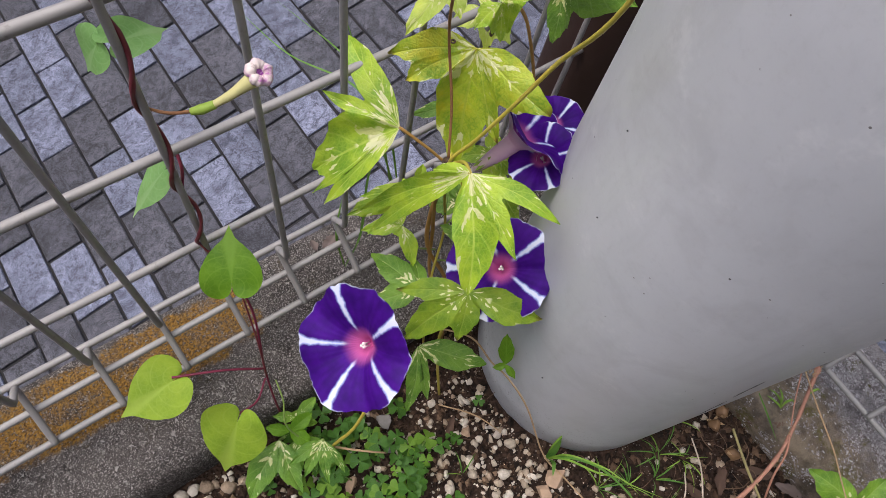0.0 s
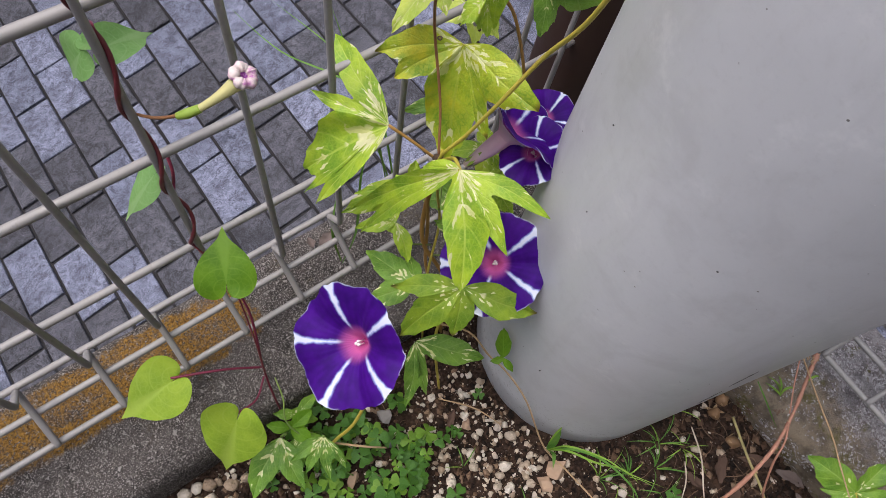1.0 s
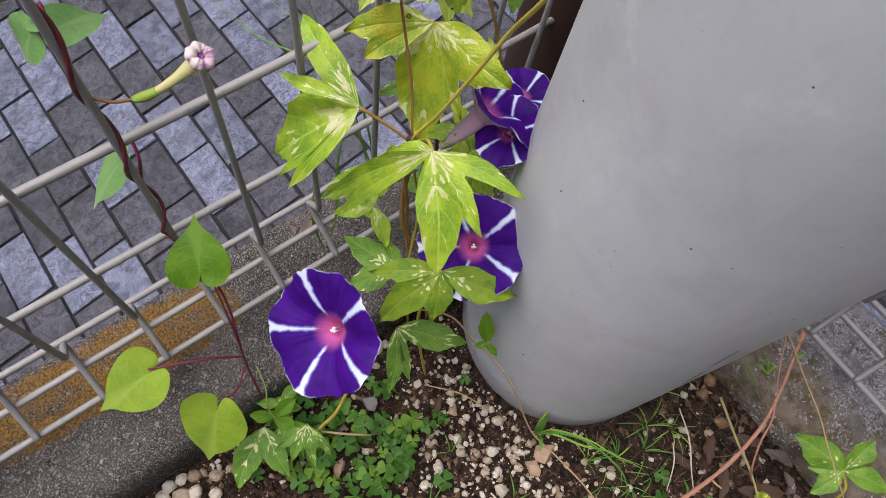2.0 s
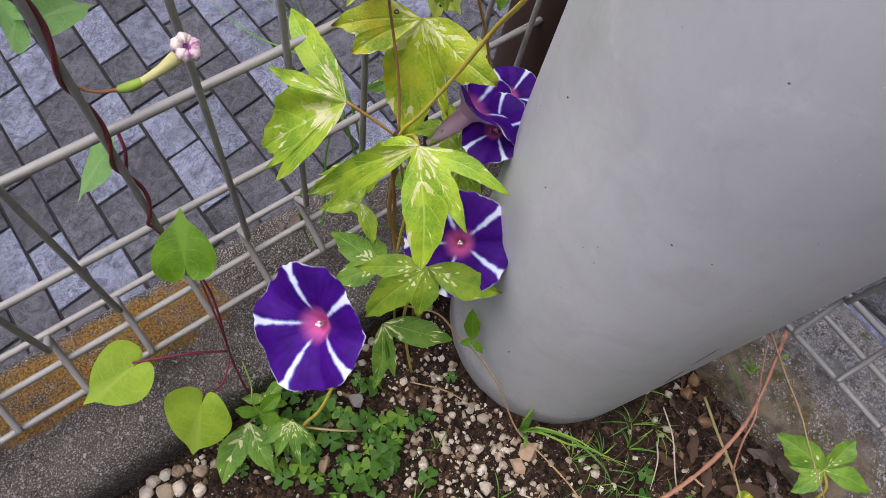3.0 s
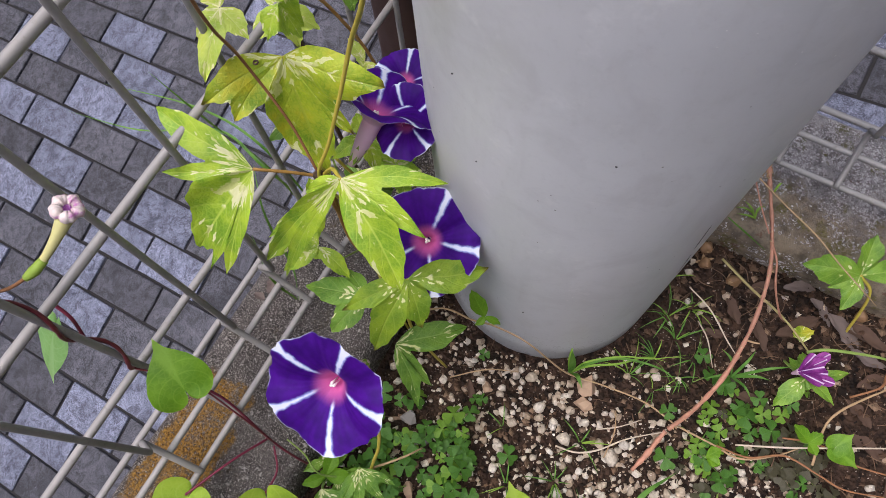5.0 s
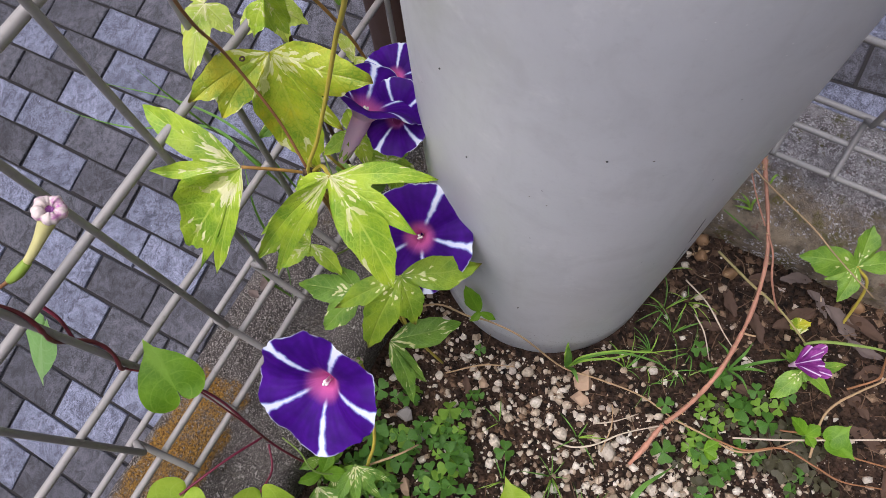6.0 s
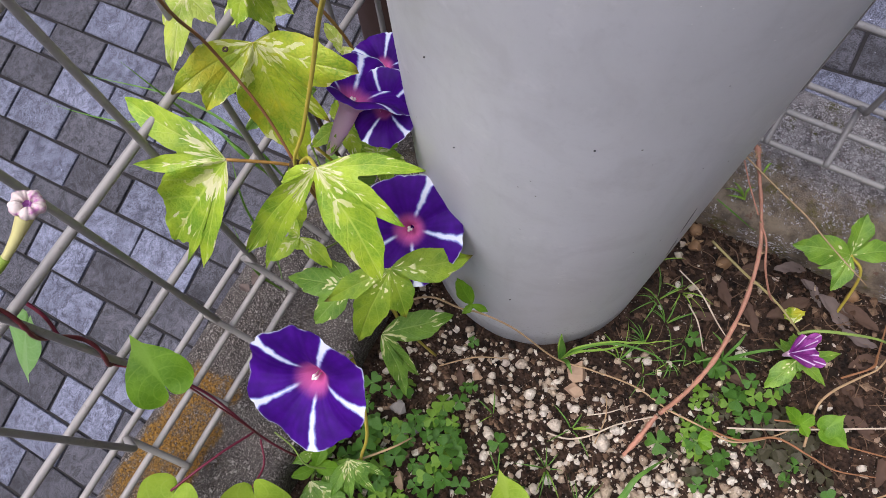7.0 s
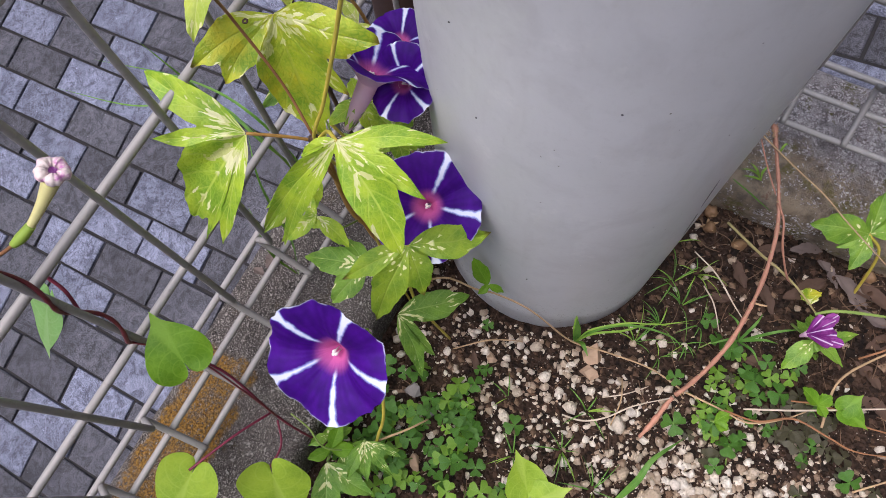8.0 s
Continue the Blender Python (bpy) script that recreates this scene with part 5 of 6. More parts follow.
def gravel():
    """The finer grit: too many to count."""
    rng = random.Random(11)
    small = []
    for k in range(8):
        me = stone_mesh(k + 40, 0.85, 18)
        small.append((np.array([v.co[:] for v in me.vertices]), [tuple(q.vertices) for q in me.polygons]))
        bpy.data.meshes.remove(me)
    verts, faces = [], []
    count = 0
    while count < 7000:
        x, y = rng.uniform(-0.02, 0.495), rng.uniform(-0.62, -0.085)
        if not clear_of_pole(x, y):
            continue
        clump = noise.noise(Vector((x * 28, y * 28, 4))) * 0.5 + 0.5
        east = max(0.0, min(1.0, (0.345 - x) / 0.06))
        open_bed = max(0.0, min(1.0, (-y - 0.1) / 0.05)) * east * max(0, min(1, (x - 0.2) / 0.04))
        heap = math.exp(-((x - 0.25) / 0.05) ** 2 - ((y + 0.375) / 0.06) ** 2) + 0.35 * math.exp(-((x - 0.26) / 0.03) ** 2 - ((y + 0.46) / 0.05) ** 2)
        foot = math.exp(-((math.hypot(x - POLE_X, y - POLE_Y) - 0.115) / 0.03) ** 2) * max(0.0, min(1.0, (0.4 - x) / 0.05))
        chance = (0.08 + 0.16 * clump * clump) * (0.35 + 0.65 * east) + 0.16 * foot * clump + 0.5 * open_bed * (0.06 + 1.3 * clump * clump) + 0.5 * heap
        if rng.random() > chance:
            continue
        r = 0.0005 + 0.0047 * rng.random() ** 3.4 + 0.0014 * min(1, heap) * rng.random()
        v, f = rng.choice(small)
        m = np.array(Euler((rng.uniform(0, 6), rng.uniform(0, 6), rng.uniform(0, 6))).to_matrix())
        p = (v * r * np.array([1, rng.uniform(0.7, 1), 1])) @ m.T + np.array([x, y, soil_height(x, y) + r * rng.uniform(-0.1, 0.6)])
        s = len(verts)
        verts += p.tolist()
        faces += [tuple(i + s for i in face) for face in f]
        count += 1
    ob = put("gravel", verts, faces, STONE, smooth=True)
    tagged(ob, "fine off-white pumice grit scattered over dark soil", "gravel", kind="stuff")


gravel()


def crumbs():
    """Dark crumbs of soil and bark."""
    rng = random.Random(21)
    verts, faces = [], []
    for n in range(12000):
        x, y = rng.uniform(-0.02, 0.495), rng.uniform(-0.6, -0.085)
        if not clear_of_pole(x, y):
            continue
        r = 0.001 + 0.0034 * rng.random() ** 2.5 + (0.002 * rng.random() ** 3 if x > 0.36 else 0.0)
        z = soil_height(x, y) + r * 0.35
        s = len(verts)
        turn = rng.uniform(0, 6.3)
        c, d = math.cos(turn), math.sin(turn)
        stretch = rng.uniform(0.5, 1.0)
        for a, b, h in ((1, 0, 0), (0, 1, 0), (-1, 0, 0), (0, -1, 0), (0.1, 0.1, 0.9), (0, 0, -0.8)):
            a, b = a * rng.uniform(0.7, 1.3), b * stretch * rng.uniform(0.7, 1.3)
            verts.append((x + (a * c - b * d) * r, y + (a * d + b * c) * r, z + h * r * rng.uniform(0.6, 1.1)))
        for i in range(4):
            faces += [(s + i, s + (i + 1) % 4, s + 4), (s + (i + 1) % 4, s + i, s + 5)]
    ob = put("soil_crumbs", verts, faces, CRUMB, smooth=False)
    tagged(ob, "dark crumbs of soil and bark on the bed", "soil", kind="stuff")


crumbs()


# ---- clover ----
def clover_leaflet(seed):
    """A heart-shaped leaflet, one unit long, foot at the origin, along x."""
    verts, faces, uvs = [], [], []
    for i in range(7):
        s = i / 6
        w = 0.06 + 0.5 * math.sin(min(1, s * 1.05) * math.pi * 0.55) ** 1.2
        for j in range(7):
            u = j / 6 * 2 - 1
            notch = -0.2 * (1 - abs(u)) ** 2 * s ** 3 - 0.28 * abs(u) ** 3 * s ** 2
            verts.append((s + notch, u * w, 0.16 * abs(u) * w - 0.12 * s * s))
            uvs.append((u * 0.5 + 0.5, s))
    for i in range(6):
        for j in range(6):
            a = i * 7 + j
            faces.append((a, a + 7, a + 8, a + 1))
    return verts, faces, uvs


def clover(mat, label):
    plant = thing("clover", label, "clover", "clover on the soil")
    v, f, uv = clover_leaflet(1)
    for n in range(3):
        ob = put("leaflet", v, f, mat, plant, uvs=uv)
        ob.matrix_basis = Matrix.Translation((0, 0, 1.6)) @ Matrix.Rotation(n * 2.094 + 0.3, 4, "Z") @ Matrix.Rotation(0.12, 4, "Y")
    rod("stalk", [(0.3, 0.2, -0.6), (0.12, 0.05, 0.6), (0, 0, 1.6)], 0.07, STEM_GREEN, plant, sides=5, per=4)
    return plant


def clover_patch():
    rng = random.Random(8)
    kinds = [(CLOVER, "small dark green three-leaved clover"), (CLOVER_LIGHT, "small lime green three-leaved clover"), (CLOVER_DARK, "small bronze three-leaved clover")]
    made = [None, None, None]

    def grow(kind, x, y, r, lift=0.0):
        m = Matrix.LocRotScale((x, y, soil_height(x, y) + lift), Euler((rng.uniform(-0.5, 0.5), rng.uniform(-0.5, 0.5), rng.uniform(0, 6.3))), (r, r, r))
        if made[kind] is None:
            made[kind] = clover(*kinds[kind])
            made[kind].matrix_basis = m
        else:
            ob = copy_thing(made[kind], pose(0, 0, 0))
            ob.matrix_basis = m

    n = 0
    while n < 84:
        x, y = rng.gauss(0.19, 0.03), rng.gauss(-0.148, 0.032)
        inside = -0.235 < y < -0.092 and 0.13 < x < 0.24 and x + 0.35 * y < 0.19
        if not inside:
            continue
        grow(0 if rng.random() < 0.78 else 1, x, y, rng.uniform(0.0052, 0.0112), rng.uniform(-0.006, 0.018))
        n += 1
    for x, y, r in ((0.287, -0.334, 0.011), (0.363, -0.356, 0.01), (0.34, -0.373, 0.011), (0.343, -0.389, 0.011), (0.303, -0.362, 0.01), (0.282, -0.379, 0.011), (0.313, -0.461, 0.011), (0.324, -0.32, 0.008), (0.364, -0.345, 0.009), (0.362, -0.331, 0.009), (0.297, -0.372, 0.009), (0.35, -0.365, 0.008), (0.275, -0.37, 0.008), (0.318, -0.352, 0.008)):
        grow(0, x, y, r, 0.002)
    for x, y in ((0.308, -0.352), (0.3, -0.35), (0.313, -0.362), (0.295, -0.358), (0.345, -0.37), (0.33, -0.36)):
        grow(1, x, y, 0.0075, 0.0)
    for n in range(22):
        x, y = rng.gauss(0.345, 0.022), rng.gauss(-0.37, 0.022)
        grow(rng.choice((0, 0, 1, 2)), x, y, rng.uniform(0.005, 0.0085), rng.uniform(-0.006, 0.003))
    for n in range(34):
        x, y = rng.gauss(0.326, 0.018), rng.gauss(-0.43, 0.026)
        grow(2 if rng.random() < 0.88 else 0, x, y, rng.uniform(0.006, 0.0095), -0.005)
    for x, y in ((0.285, -0.365), (0.279, -0.36), (0.351, -0.405), (0.345, -0.41)):
        grow(2, x, y, 0.0095, -0.004)
    for x, y in ((0.155, -0.092), (0.167, -0.09), (0.134, -0.091), (0.153, -0.111), (0.119, -0.115), (0.125, -0.131), (0.107, -0.118), (0.114, -0.104), (0.14, -0.125), (0.175, -0.095), (0.13, -0.145), (0.145, -0.15)):
        grow(1 if rng.random() < 0.4 else 0, x, y, rng.uniform(0.006, 0.0095), rng.uniform(0.0, 0.012))
    for x, y in ((0.258, -0.178), (0.252, -0.172), (0.16, -0.21), (0.175, -0.225), (0.15, -0.2), (0.295, -0.158), (0.19, -0.24), (0.2, -0.25)):
        grow(0, x, y, 0.006)


clover_patch()


# ---- low plants, grass and litter round the foot ----
low = thing("seedling", "young variegated morning glory low over the clover", "seedling")
lobed_leaf("leaf", (0.13, -0.098, -0.005), [((0.088, -0.122, -0.03), 0.011), ((0.125, -0.14, -0.02), 0.009), ((0.11, -0.112, -0.015), 0.008)], LEAF_VARI_DARK, low, (0, -0.2, 1), "green leaf with fine cream streaks", seed=31)
lobed_leaf("leaf", (0.158, -0.118, 0.004), [((0.146, -0.146, -0.014), 0.0045), ((0.132, -0.132, -0.012), 0.005), ((0.128, -0.118, -0.006), 0.006), ((0.16, -0.148, -0.012), 0.0035)], LEAF_VARI_DARK, low, (0, -0.2, 1), "narrow leaf marbled with cream", seed=32)
lobed_leaf("leaf", (0.14, -0.097, -0.002), [((0.162, -0.095, 0.004), 0.006), ((0.15, -0.115, -0.006), 0.006), ((0.126, -0.084, 0.0), 0.005)], HEART, low, (0, -0.2, 1), "small green leaf", seed=33)
lobed_leaf("leaf", (0.145, -0.105, -0.01), [((0.118, -0.112, -0.022), 0.004), ((0.124, -0.128, -0.024), 0.0045), ((0.142, -0.134, -0.022), 0.004), ((0.16, -0.124, -0.016), 0.004)], LEAF_VARI_DARK, low, (0, -0.2, 1), "narrow leaf marbled with cream", seed=36)
lobed_leaf("leaf", (0.15, -0.09, -0.004), [((0.172, -0.084, -0.006), 0.005), ((0.162, -0.102, -0.012), 0.0045), ((0.135, -0.08, 0.0), 0.0045)], LEAF_GREEN, low, (0, -0.2, 1), "small green leaf", seed=37)
rod("stem", [(0.15, -0.118, -0.048), (0.156, -0.116, -0.015), (0.158, -0.118, 0.004)], 0.0013, STEM_GREEN, low)
rod("stem", [(0.124, -0.1, -0.045), (0.13, -0.096, -0.02), (0.135, -0.098, -0.004)], 0.0012, STEM_GREEN, low)
rod("stem", [(0.152, -0.118, -0.02), (0.14, -0.095, 0.008), (0.147, -0.078, 0.018), (0.15, -0.062, 0.024)], (0.0008, 0.0006), STEM_GREEN, low, "thin dry shoot")
rod("stem", [(0.156, -0.117, -0.02), (0.18, -0.142, 0.0), (0.195, -0.152, -0.01)], (0.0011, 0.0007), STEM_DRY, low, "thin dry shoot")

fore = thing("seedling", "young lime green heart-leaved shoot standing in the gravel", "seedling")
heart_leaf("leaf", (0.183, -0.243, 0.008), (0.201, -0.227, 0.02), HEART_LIME, fore, (0, -0.2, 1), 1.15, "lime green heart-shaped leaf", seed=12)
heart_leaf("leaf", (0.178, -0.25, 0.005), (0.196, -0.268, 0.015), HEART_LIME, fore, (0, -0.2, 1), 1.0, "lime green heart-shaped leaf", seed=13)
rod("stem", [(0.18, -0.247, 0.006), (0.176, -0.252, -0.02), (0.174, -0.254, -0.05)], 0.001, STEM_GREEN, fore)

side_plant = thing("seedling", "variegated morning glory shoot against the side wall", "seedling")
lobed_leaf("leaf", (0.468, -0.392, 0.04), [((0.4533, -0.3495, 0.05), 0.0105), ((0.4373, -0.3898, 0.03), 0.0075), ((0.4511, -0.3748, 0.03), 0.0055), ((0.494, -0.386, 0.06), 0.009), ((0.486, -0.425, 0.04), 0.009)], LEAF_GREEN, side_plant, (0, -0.1, 1), "bright green lobed leaf with cream centre", seed=34)
rod("stem", [(0.468, -0.392, 0.04), (0.466, -0.41, 0.02), (0.455, -0.425, -0.045)], 0.0012, STEM_YELLOW, side_plant)


def crumpled_flower(parent, base, tip, size, seed):
    """A closed, crumpled bloom: a fan of pinched petals."""
    rng = random.Random(seed)
    base, tip = Vector(base), Vector(tip)
    run = tip - base
    side = run.cross(Vector((0, 0, 1))).normalized()
    up = side.cross(run).normalized()
    for n in range(7):
        w = (n - 3) / 3
        out = (run.normalized() + side * w * 0.75 + up * rng.uniform(-0.25, 0.55)).normalized()
        length = run.length * rng.uniform(0.75, 1.05)
        lat = (side - out * side.dot(out)).normalized()
        nor = lat.cross(out)
        verts, faces, uvs = [], [], []
        ph = rng.uniform(0, 6)
        for i in range(9):
            s = i / 8
            half = size * (0.12 + 0.42 * s ** 0.8) * (1 - 0.25 * max(0, s - 0.8) * 5)
            for j in range(9):
                u = j / 8 * 2 - 1
                ruffle = size * (0.14 * math.sin(u * 5 + ph) + 0.07 * math.sin(u * 11 + s * 4 + ph)) * s - size * 0.35 * s * s * s * (0.4 + 0.4 * math.sin(ph))
                verts.append(base + out * length * s * (1 - 0.12 * u * u) + lat * u * half + nor * ruffle)
                uvs.append((0.1 + u * 0.09, 0.4 + 0.58 * s))
        for i in range(8):
            for j in range(8):
                a = i * 9 + j
                faces.append((a, a + 1, a + 10, a + 9))
        put("petal", verts, faces, PETAL_MAUVE, parent, "crumpled mauve petal with pale stripes", uvs)


pink = thing("seedling", "low shoot with a crumpled mauve flower on the litter", "seedling")
crumpled_flower(pink, (0.3927, -0.3901, -0.008), (0.4033, -0.4096, 0.006), 0.0098, 15)
rod("flower_tube", [(0.3926, -0.3891, -0.018), (0.3935, -0.3912, -0.009)], (0.0012, 0.0028), TUBE_PINK, pink, "pale flower tube")
lobed_leaf("leaf", (0.394, -0.4, -0.018), [((0.363, -0.387, -0.03), 0.0085), ((0.387, -0.43, -0.028), 0.005), ((0.417, -0.393, -0.026), 0.006), ((0.408, -0.385, -0.028), 0.004), ((0.415, -0.43, -0.02), 0.005)], LEAF_GREEN, pink, (0, 0, 1), "dark green lobed leaf", seed=35)
rod("stem", [(0.394, -0.4, -0.018), (0.4, -0.395, -0.03), (0.41, -0.388, -0.045)], 0.0012, STEM_GREEN, pink)

for base, leaves in (
    ((0.348, -0.421, -0.026), (((0.353, -0.403, -0.016), 0.006), ((0.358, -0.427, -0.02), 0.0055), ((0.34, -0.428, -0.022), 0.0045))),
    ((0.3, -0.355, -0.03), (((0.31, -0.362, -0.024), 0.005), ((0.298, -0.366, -0.026), 0.005))),
):
    weed = thing("weed", "low bright green weed with rounded leaves", "weed", "low weeds")
    lobed_leaf("leaf", base, leaves, HEART, weed, (0, 0, 1), seed=int(base[0] * 900))
    rod("stem", [base, (base[0] + 0.004, base[1] + 0.002, -0.05)], 0.001, STEM_GREEN, weed)

round_weed = thing("weed", "low green weed with heart-shaped leaves on the litter", "weed", "low weeds")
heart_leaf("leaf", (0.353, -0.438, -0.02), (0.366, -0.445, -0.015), HEART, round_weed, (0, 0, 1), 1.1, seed=51)
heart_leaf("leaf", (0.352, -0.441, -0.022), (0.346, -0.455, -0.017), HEART, round_weed, (0, 0, 1), 1.2, seed=52)
rod("stem", [(0.353, -0.439, -0.02), (0.357, -0.434, -0.035), (0.36, -0.43, -0.05)], 0.001, STEM_GREEN, round_weed)

tuft = thing("grass_tuft", "bright green grass tuft at the foot of the pole", "grass")
root = (0.313, -0.231, -0.042)
blade("blade", [root, (0.321, -0.238, -0.014), (0.338, -0.262, -0.01), (0.348, -0.284, -0.011), (0.369, -0.313, -0.016)], 0.0008, GRASS_LIGHT, tuft)
blade("blade", [root, (0.323, -0.242, -0.016), (0.338, -0.264, -0.014), (0.346, -0.297, -0.02), (0.341, -0.316, -0.03)], 0.0012, GRASS, tuft)
blade("blade", [root, (0.32, -0.241, -0.02), (0.333, -0.262, -0.018), (0.35, -0.28, -0.022), (0.358, -0.3, -0.032)], 0.001, GRASS_LIGHT, tuft)
blade("blade", [root, (0.316, -0.228, -0.02), (0.32, -0.223, 0.0)], 0.0036, GRASS, tuft)
blade("blade", [root, (0.308, -0.236, -0.02), (0.3, -0.244, -0.018)], 0.0022, GRASS, tuft)
blade("blade", [root, (0.318, -0.226, -0.022), (0.326, -0.222, -0.012)], 0.0028, GRASS_LIGHT, tuft)
reed = thing("grass_tuft", "spreading green grass under the woody vine", "grass")
root = (0.374, -0.352, -0.04)
for tip, bow in (((0.399, -0.389, -0.02), 0.012), ((0.386, -0.332, -0.02), 0.012), ((0.383, -0.379, -0.03), 0.01), ((0.362, -0.372, -0.035), 0.008), ((0.358, -0.33, -0.03), 0.012), ((0.402, -0.36, -0.03), 0.01)):
    blade("blade", [root, tuple((a + b) / 2 + (bow if k == 2 else 0) for k, (a, b) in enumerate(zip(root, tip))), tip], 0.0013, GRASS, reed)
long_blade = thing("grass_tuft", "single long dark grass blade over the gravel", "grass")
blade("blade", [(0.21, -0.312, -0.05), (0.23, -0.318, -0.03), (0.25, -0.322, -0.024), (0.278, -0.34, -0.036)], 0.0028, GRASS, long_blade)

sprigs = ((0.226, -0.258, 0.026, 10), (0.265, -0.264, 0.024, 6), (0.209, -0.293, 0.03, 9), (0.338, -0.277, 0.03, 8), (0.204, -0.224, 0.026, 7), (0.31, -0.35, 0.022, 6), (0.43, -0.27, 0.03, 7), (0.415, -0.3, 0.028, 7), (0.17, -0.26, 0.028, 7), (0.245, -0.2, 0.02, 4), (0.19, -0.33, 0.03, 7), (0.335, -0.3, 0.024, 5), (0.36, -0.29, 0.028, 9), (0.385, -0.3, 0.03, 9), (0.4, -0.285, 0.026, 8), (0.355, -0.315, 0.026, 8), (0.375, -0.32, 0.024, 7))
for n, (x, y, size, count) in enumerate(sprigs):
    rng = random.Random(300 + n)
    tuft = thing("grass_tuft", "thin green grass tuft in the gravel", "grass", "grass tufts")
    for k in range(count):
        w, s = rng.uniform(0, 6.3), size * rng.uniform(0.5, 1.2)
        z = soil_height(x, y)
        a, b = math.cos(w), math.sin(w)
        blade("blade", [(x, y, z - 0.002), (x + a * s * 0.3, y + b * s * 0.3, z + s * 0.32), (x + a * s * 0.7, y + b * s * 0.7, z + s * 0.35), (x + a * s, y + b * s, z + s * 0.12)], rng.uniform(0.0003, 0.0007), rng.choice((GRASS, GRASS, GRASS_LIGHT)), tuft)

street_grass = thing("grass_tuft", "long thin grass growing at the outer foot of the mesh", "grass")
blade("blade", [(0.33, 0.046, -0.02), (0.322, 0.06, 0.08), (0.308, 0.067, 0.15), (0.304, 0.092, 0.2)], 0.0014, GRASS, street_grass)
blade("blade", [(0.335, 0.046, -0.02), (0.327, 0.07, 0.05), (0.335, 0.12, 0.06), (0.312, 0.204, 0.03), (0.299, 0.287, 0.02)], 0.0014, GRASS, street_grass)
blade("blade", [(0.338, 0.046, -0.02), (0.34, 0.08, 0.06), (0.345, 0.15, 0.06), (0.339, 0.275, 0.02)], 0.0013, GRASS, street_grass)
blade("blade", [(0.25, 0.0, 0.0), (0.262, -0.004, 0.06), (0.272, 0.004, 0.13), (0.29, 0.012, 0.17)], 0.0012, GRASS, street_grass)
blade("blade", [(0.25, 0.002, 0.0), (0.248, 0.01, 0.05), (0.262, 0.02, 0.1)], 0.0012, GRASS, street_grass)

wall_weed = thing("grass_tuft", "short bright grass growing between the pole and the side wall", "grass")
for line in ([(0.4989, -0.3112, 0.0030), (0.4996, -0.3061, 0.0080), (0.4990, -0.2987, 0.0100), (0.4987, -0.2925, 0.0060)], [(0.4991, -0.3116, 0.0030), (0.5014, -0.3095, 0.0100), (0.5057, -0.3111, 0.0120), (0.5089, -0.3155, 0.0080)], [(0.4989, -0.3112, 0.0030), (0.4990, -0.3057, 0.0120), (0.5010, -0.3000, 0.0150), (0.5055, -0.2964, 0.0100)], [(0.4983, -0.3124, 0.0030), (0.4965, -0.3070, 0.0060), (0.4953, -0.3011, 0.0060), (0.4951, -0.2963, 0.0030)], [(0.5292, -0.3175, 0.0030), (0.5322, -0.3173, 0.0080), (0.5359, -0.3186, 0.0090), (0.5388, -0.3223, 0.0050)]):
    blade("blade", line, 0.0011, GRASS_LIGHT, wall_weed)
blade("blade", [(0.4731, -0.2873, 0.0300), (0.4724, -0.3062, 0.0200), (0.4742, -0.3207, 0.0080), (0.4779, -0.3319, -0.0040)], 0.0008, GRASS, wall_weed)

# woody vine and dry stems on the bed
woody = thing("woody_vine", "bare reddish brown woody vine bent over the soil", "dead vine")
TRUNK = [(0.5113, -0.2963, 0.0600), (0.4887, -0.3065, 0.0570), (0.4686, -0.3176, 0.0500), (0.4391, -0.3295, 0.0420), (0.4051, -0.3359, 0.03), (0.3759, -0.3373, 0.016), (0.3528, -0.3361, 0.002), (0.3315, -0.3311, -0.012), (0.3169, -0.3258, -0.026), (0.3069, -0.3209, -0.034)]
rod("stem", TRUNK, (0.0015, 0.0015, 0.0016, 0.0018, 0.002, 0.002), BARK_RED, woody, sides=9, per=7, knot=0.4)
rod("stem", [(0.3047, -0.3199, -0.036), (0.2947, -0.3176, -0.04), (0.28, -0.3142, -0.042), (0.2641, -0.3094, -0.046)], (0.0019, 0.0023, 0.0024, 0.0016), BARK_RED, woody, sides=9, per=8, knot=0.5)
rod("stem", [(0.4572, -0.3223, 0.0490), (0.4474, -0.3316, 0.0430), (0.4340, -0.3406, 0.0300), (0.4278, -0.3586, 0.0000), (0.4369, -0.3731, -0.0300)], (0.0008, 0.0009, 0.0008), BARK_RED, woody, knot=0.3)
rod("stem", [(0.4985, -0.2883, 0.0620), (0.4780, -0.3023, 0.0580), (0.4619, -0.3168, 0.0520)], 0.0006, BARK_RED, woody)
rod("knot", [(0.5124, -0.2941, 0.0600), (0.5087, -0.2968, 0.0610), (0.5025, -0.2997, 0.0600), (0.4960, -0.3028, 0.0580)], (0.0017, 0.0027, 0.0024, 0.0016), BARK_RED, woody, "frayed knot at the top of the vine", sides=9, per=6, knot=0.8)
for k in range(12):
    rng = random.Random(k + 300)
    p = Vector(TRUNK[0]) + Vector((rng.uniform(-0.01, 0.001), rng.uniform(-0.003, 0.002), 0.001))
    rod("fibre", [p, p + Vector((rng.uniform(-0.002, 0.005), rng.uniform(-0.004, 0.004), rng.uniform(0.001, 0.003)))], (0.0007, 0.0003), STEM_DRY, woody, sides=5, per=2)
for k in range(34):
    rng = random.Random(k)
    line = spline(TRUNK, 6)
    p = line[min(len(line) - 1, int((0.25 + 0.75 * k / 34) * len(line)))]
    rod("thorn", [p, p + Vector((rng.uniform(-0.003, 0.003), rng.uniform(-0.003, 0.003), rng.uniform(0.001, 0.0032)))], (0.001, 0.0004), STEM_DRY, woody, sides=5, per=2)
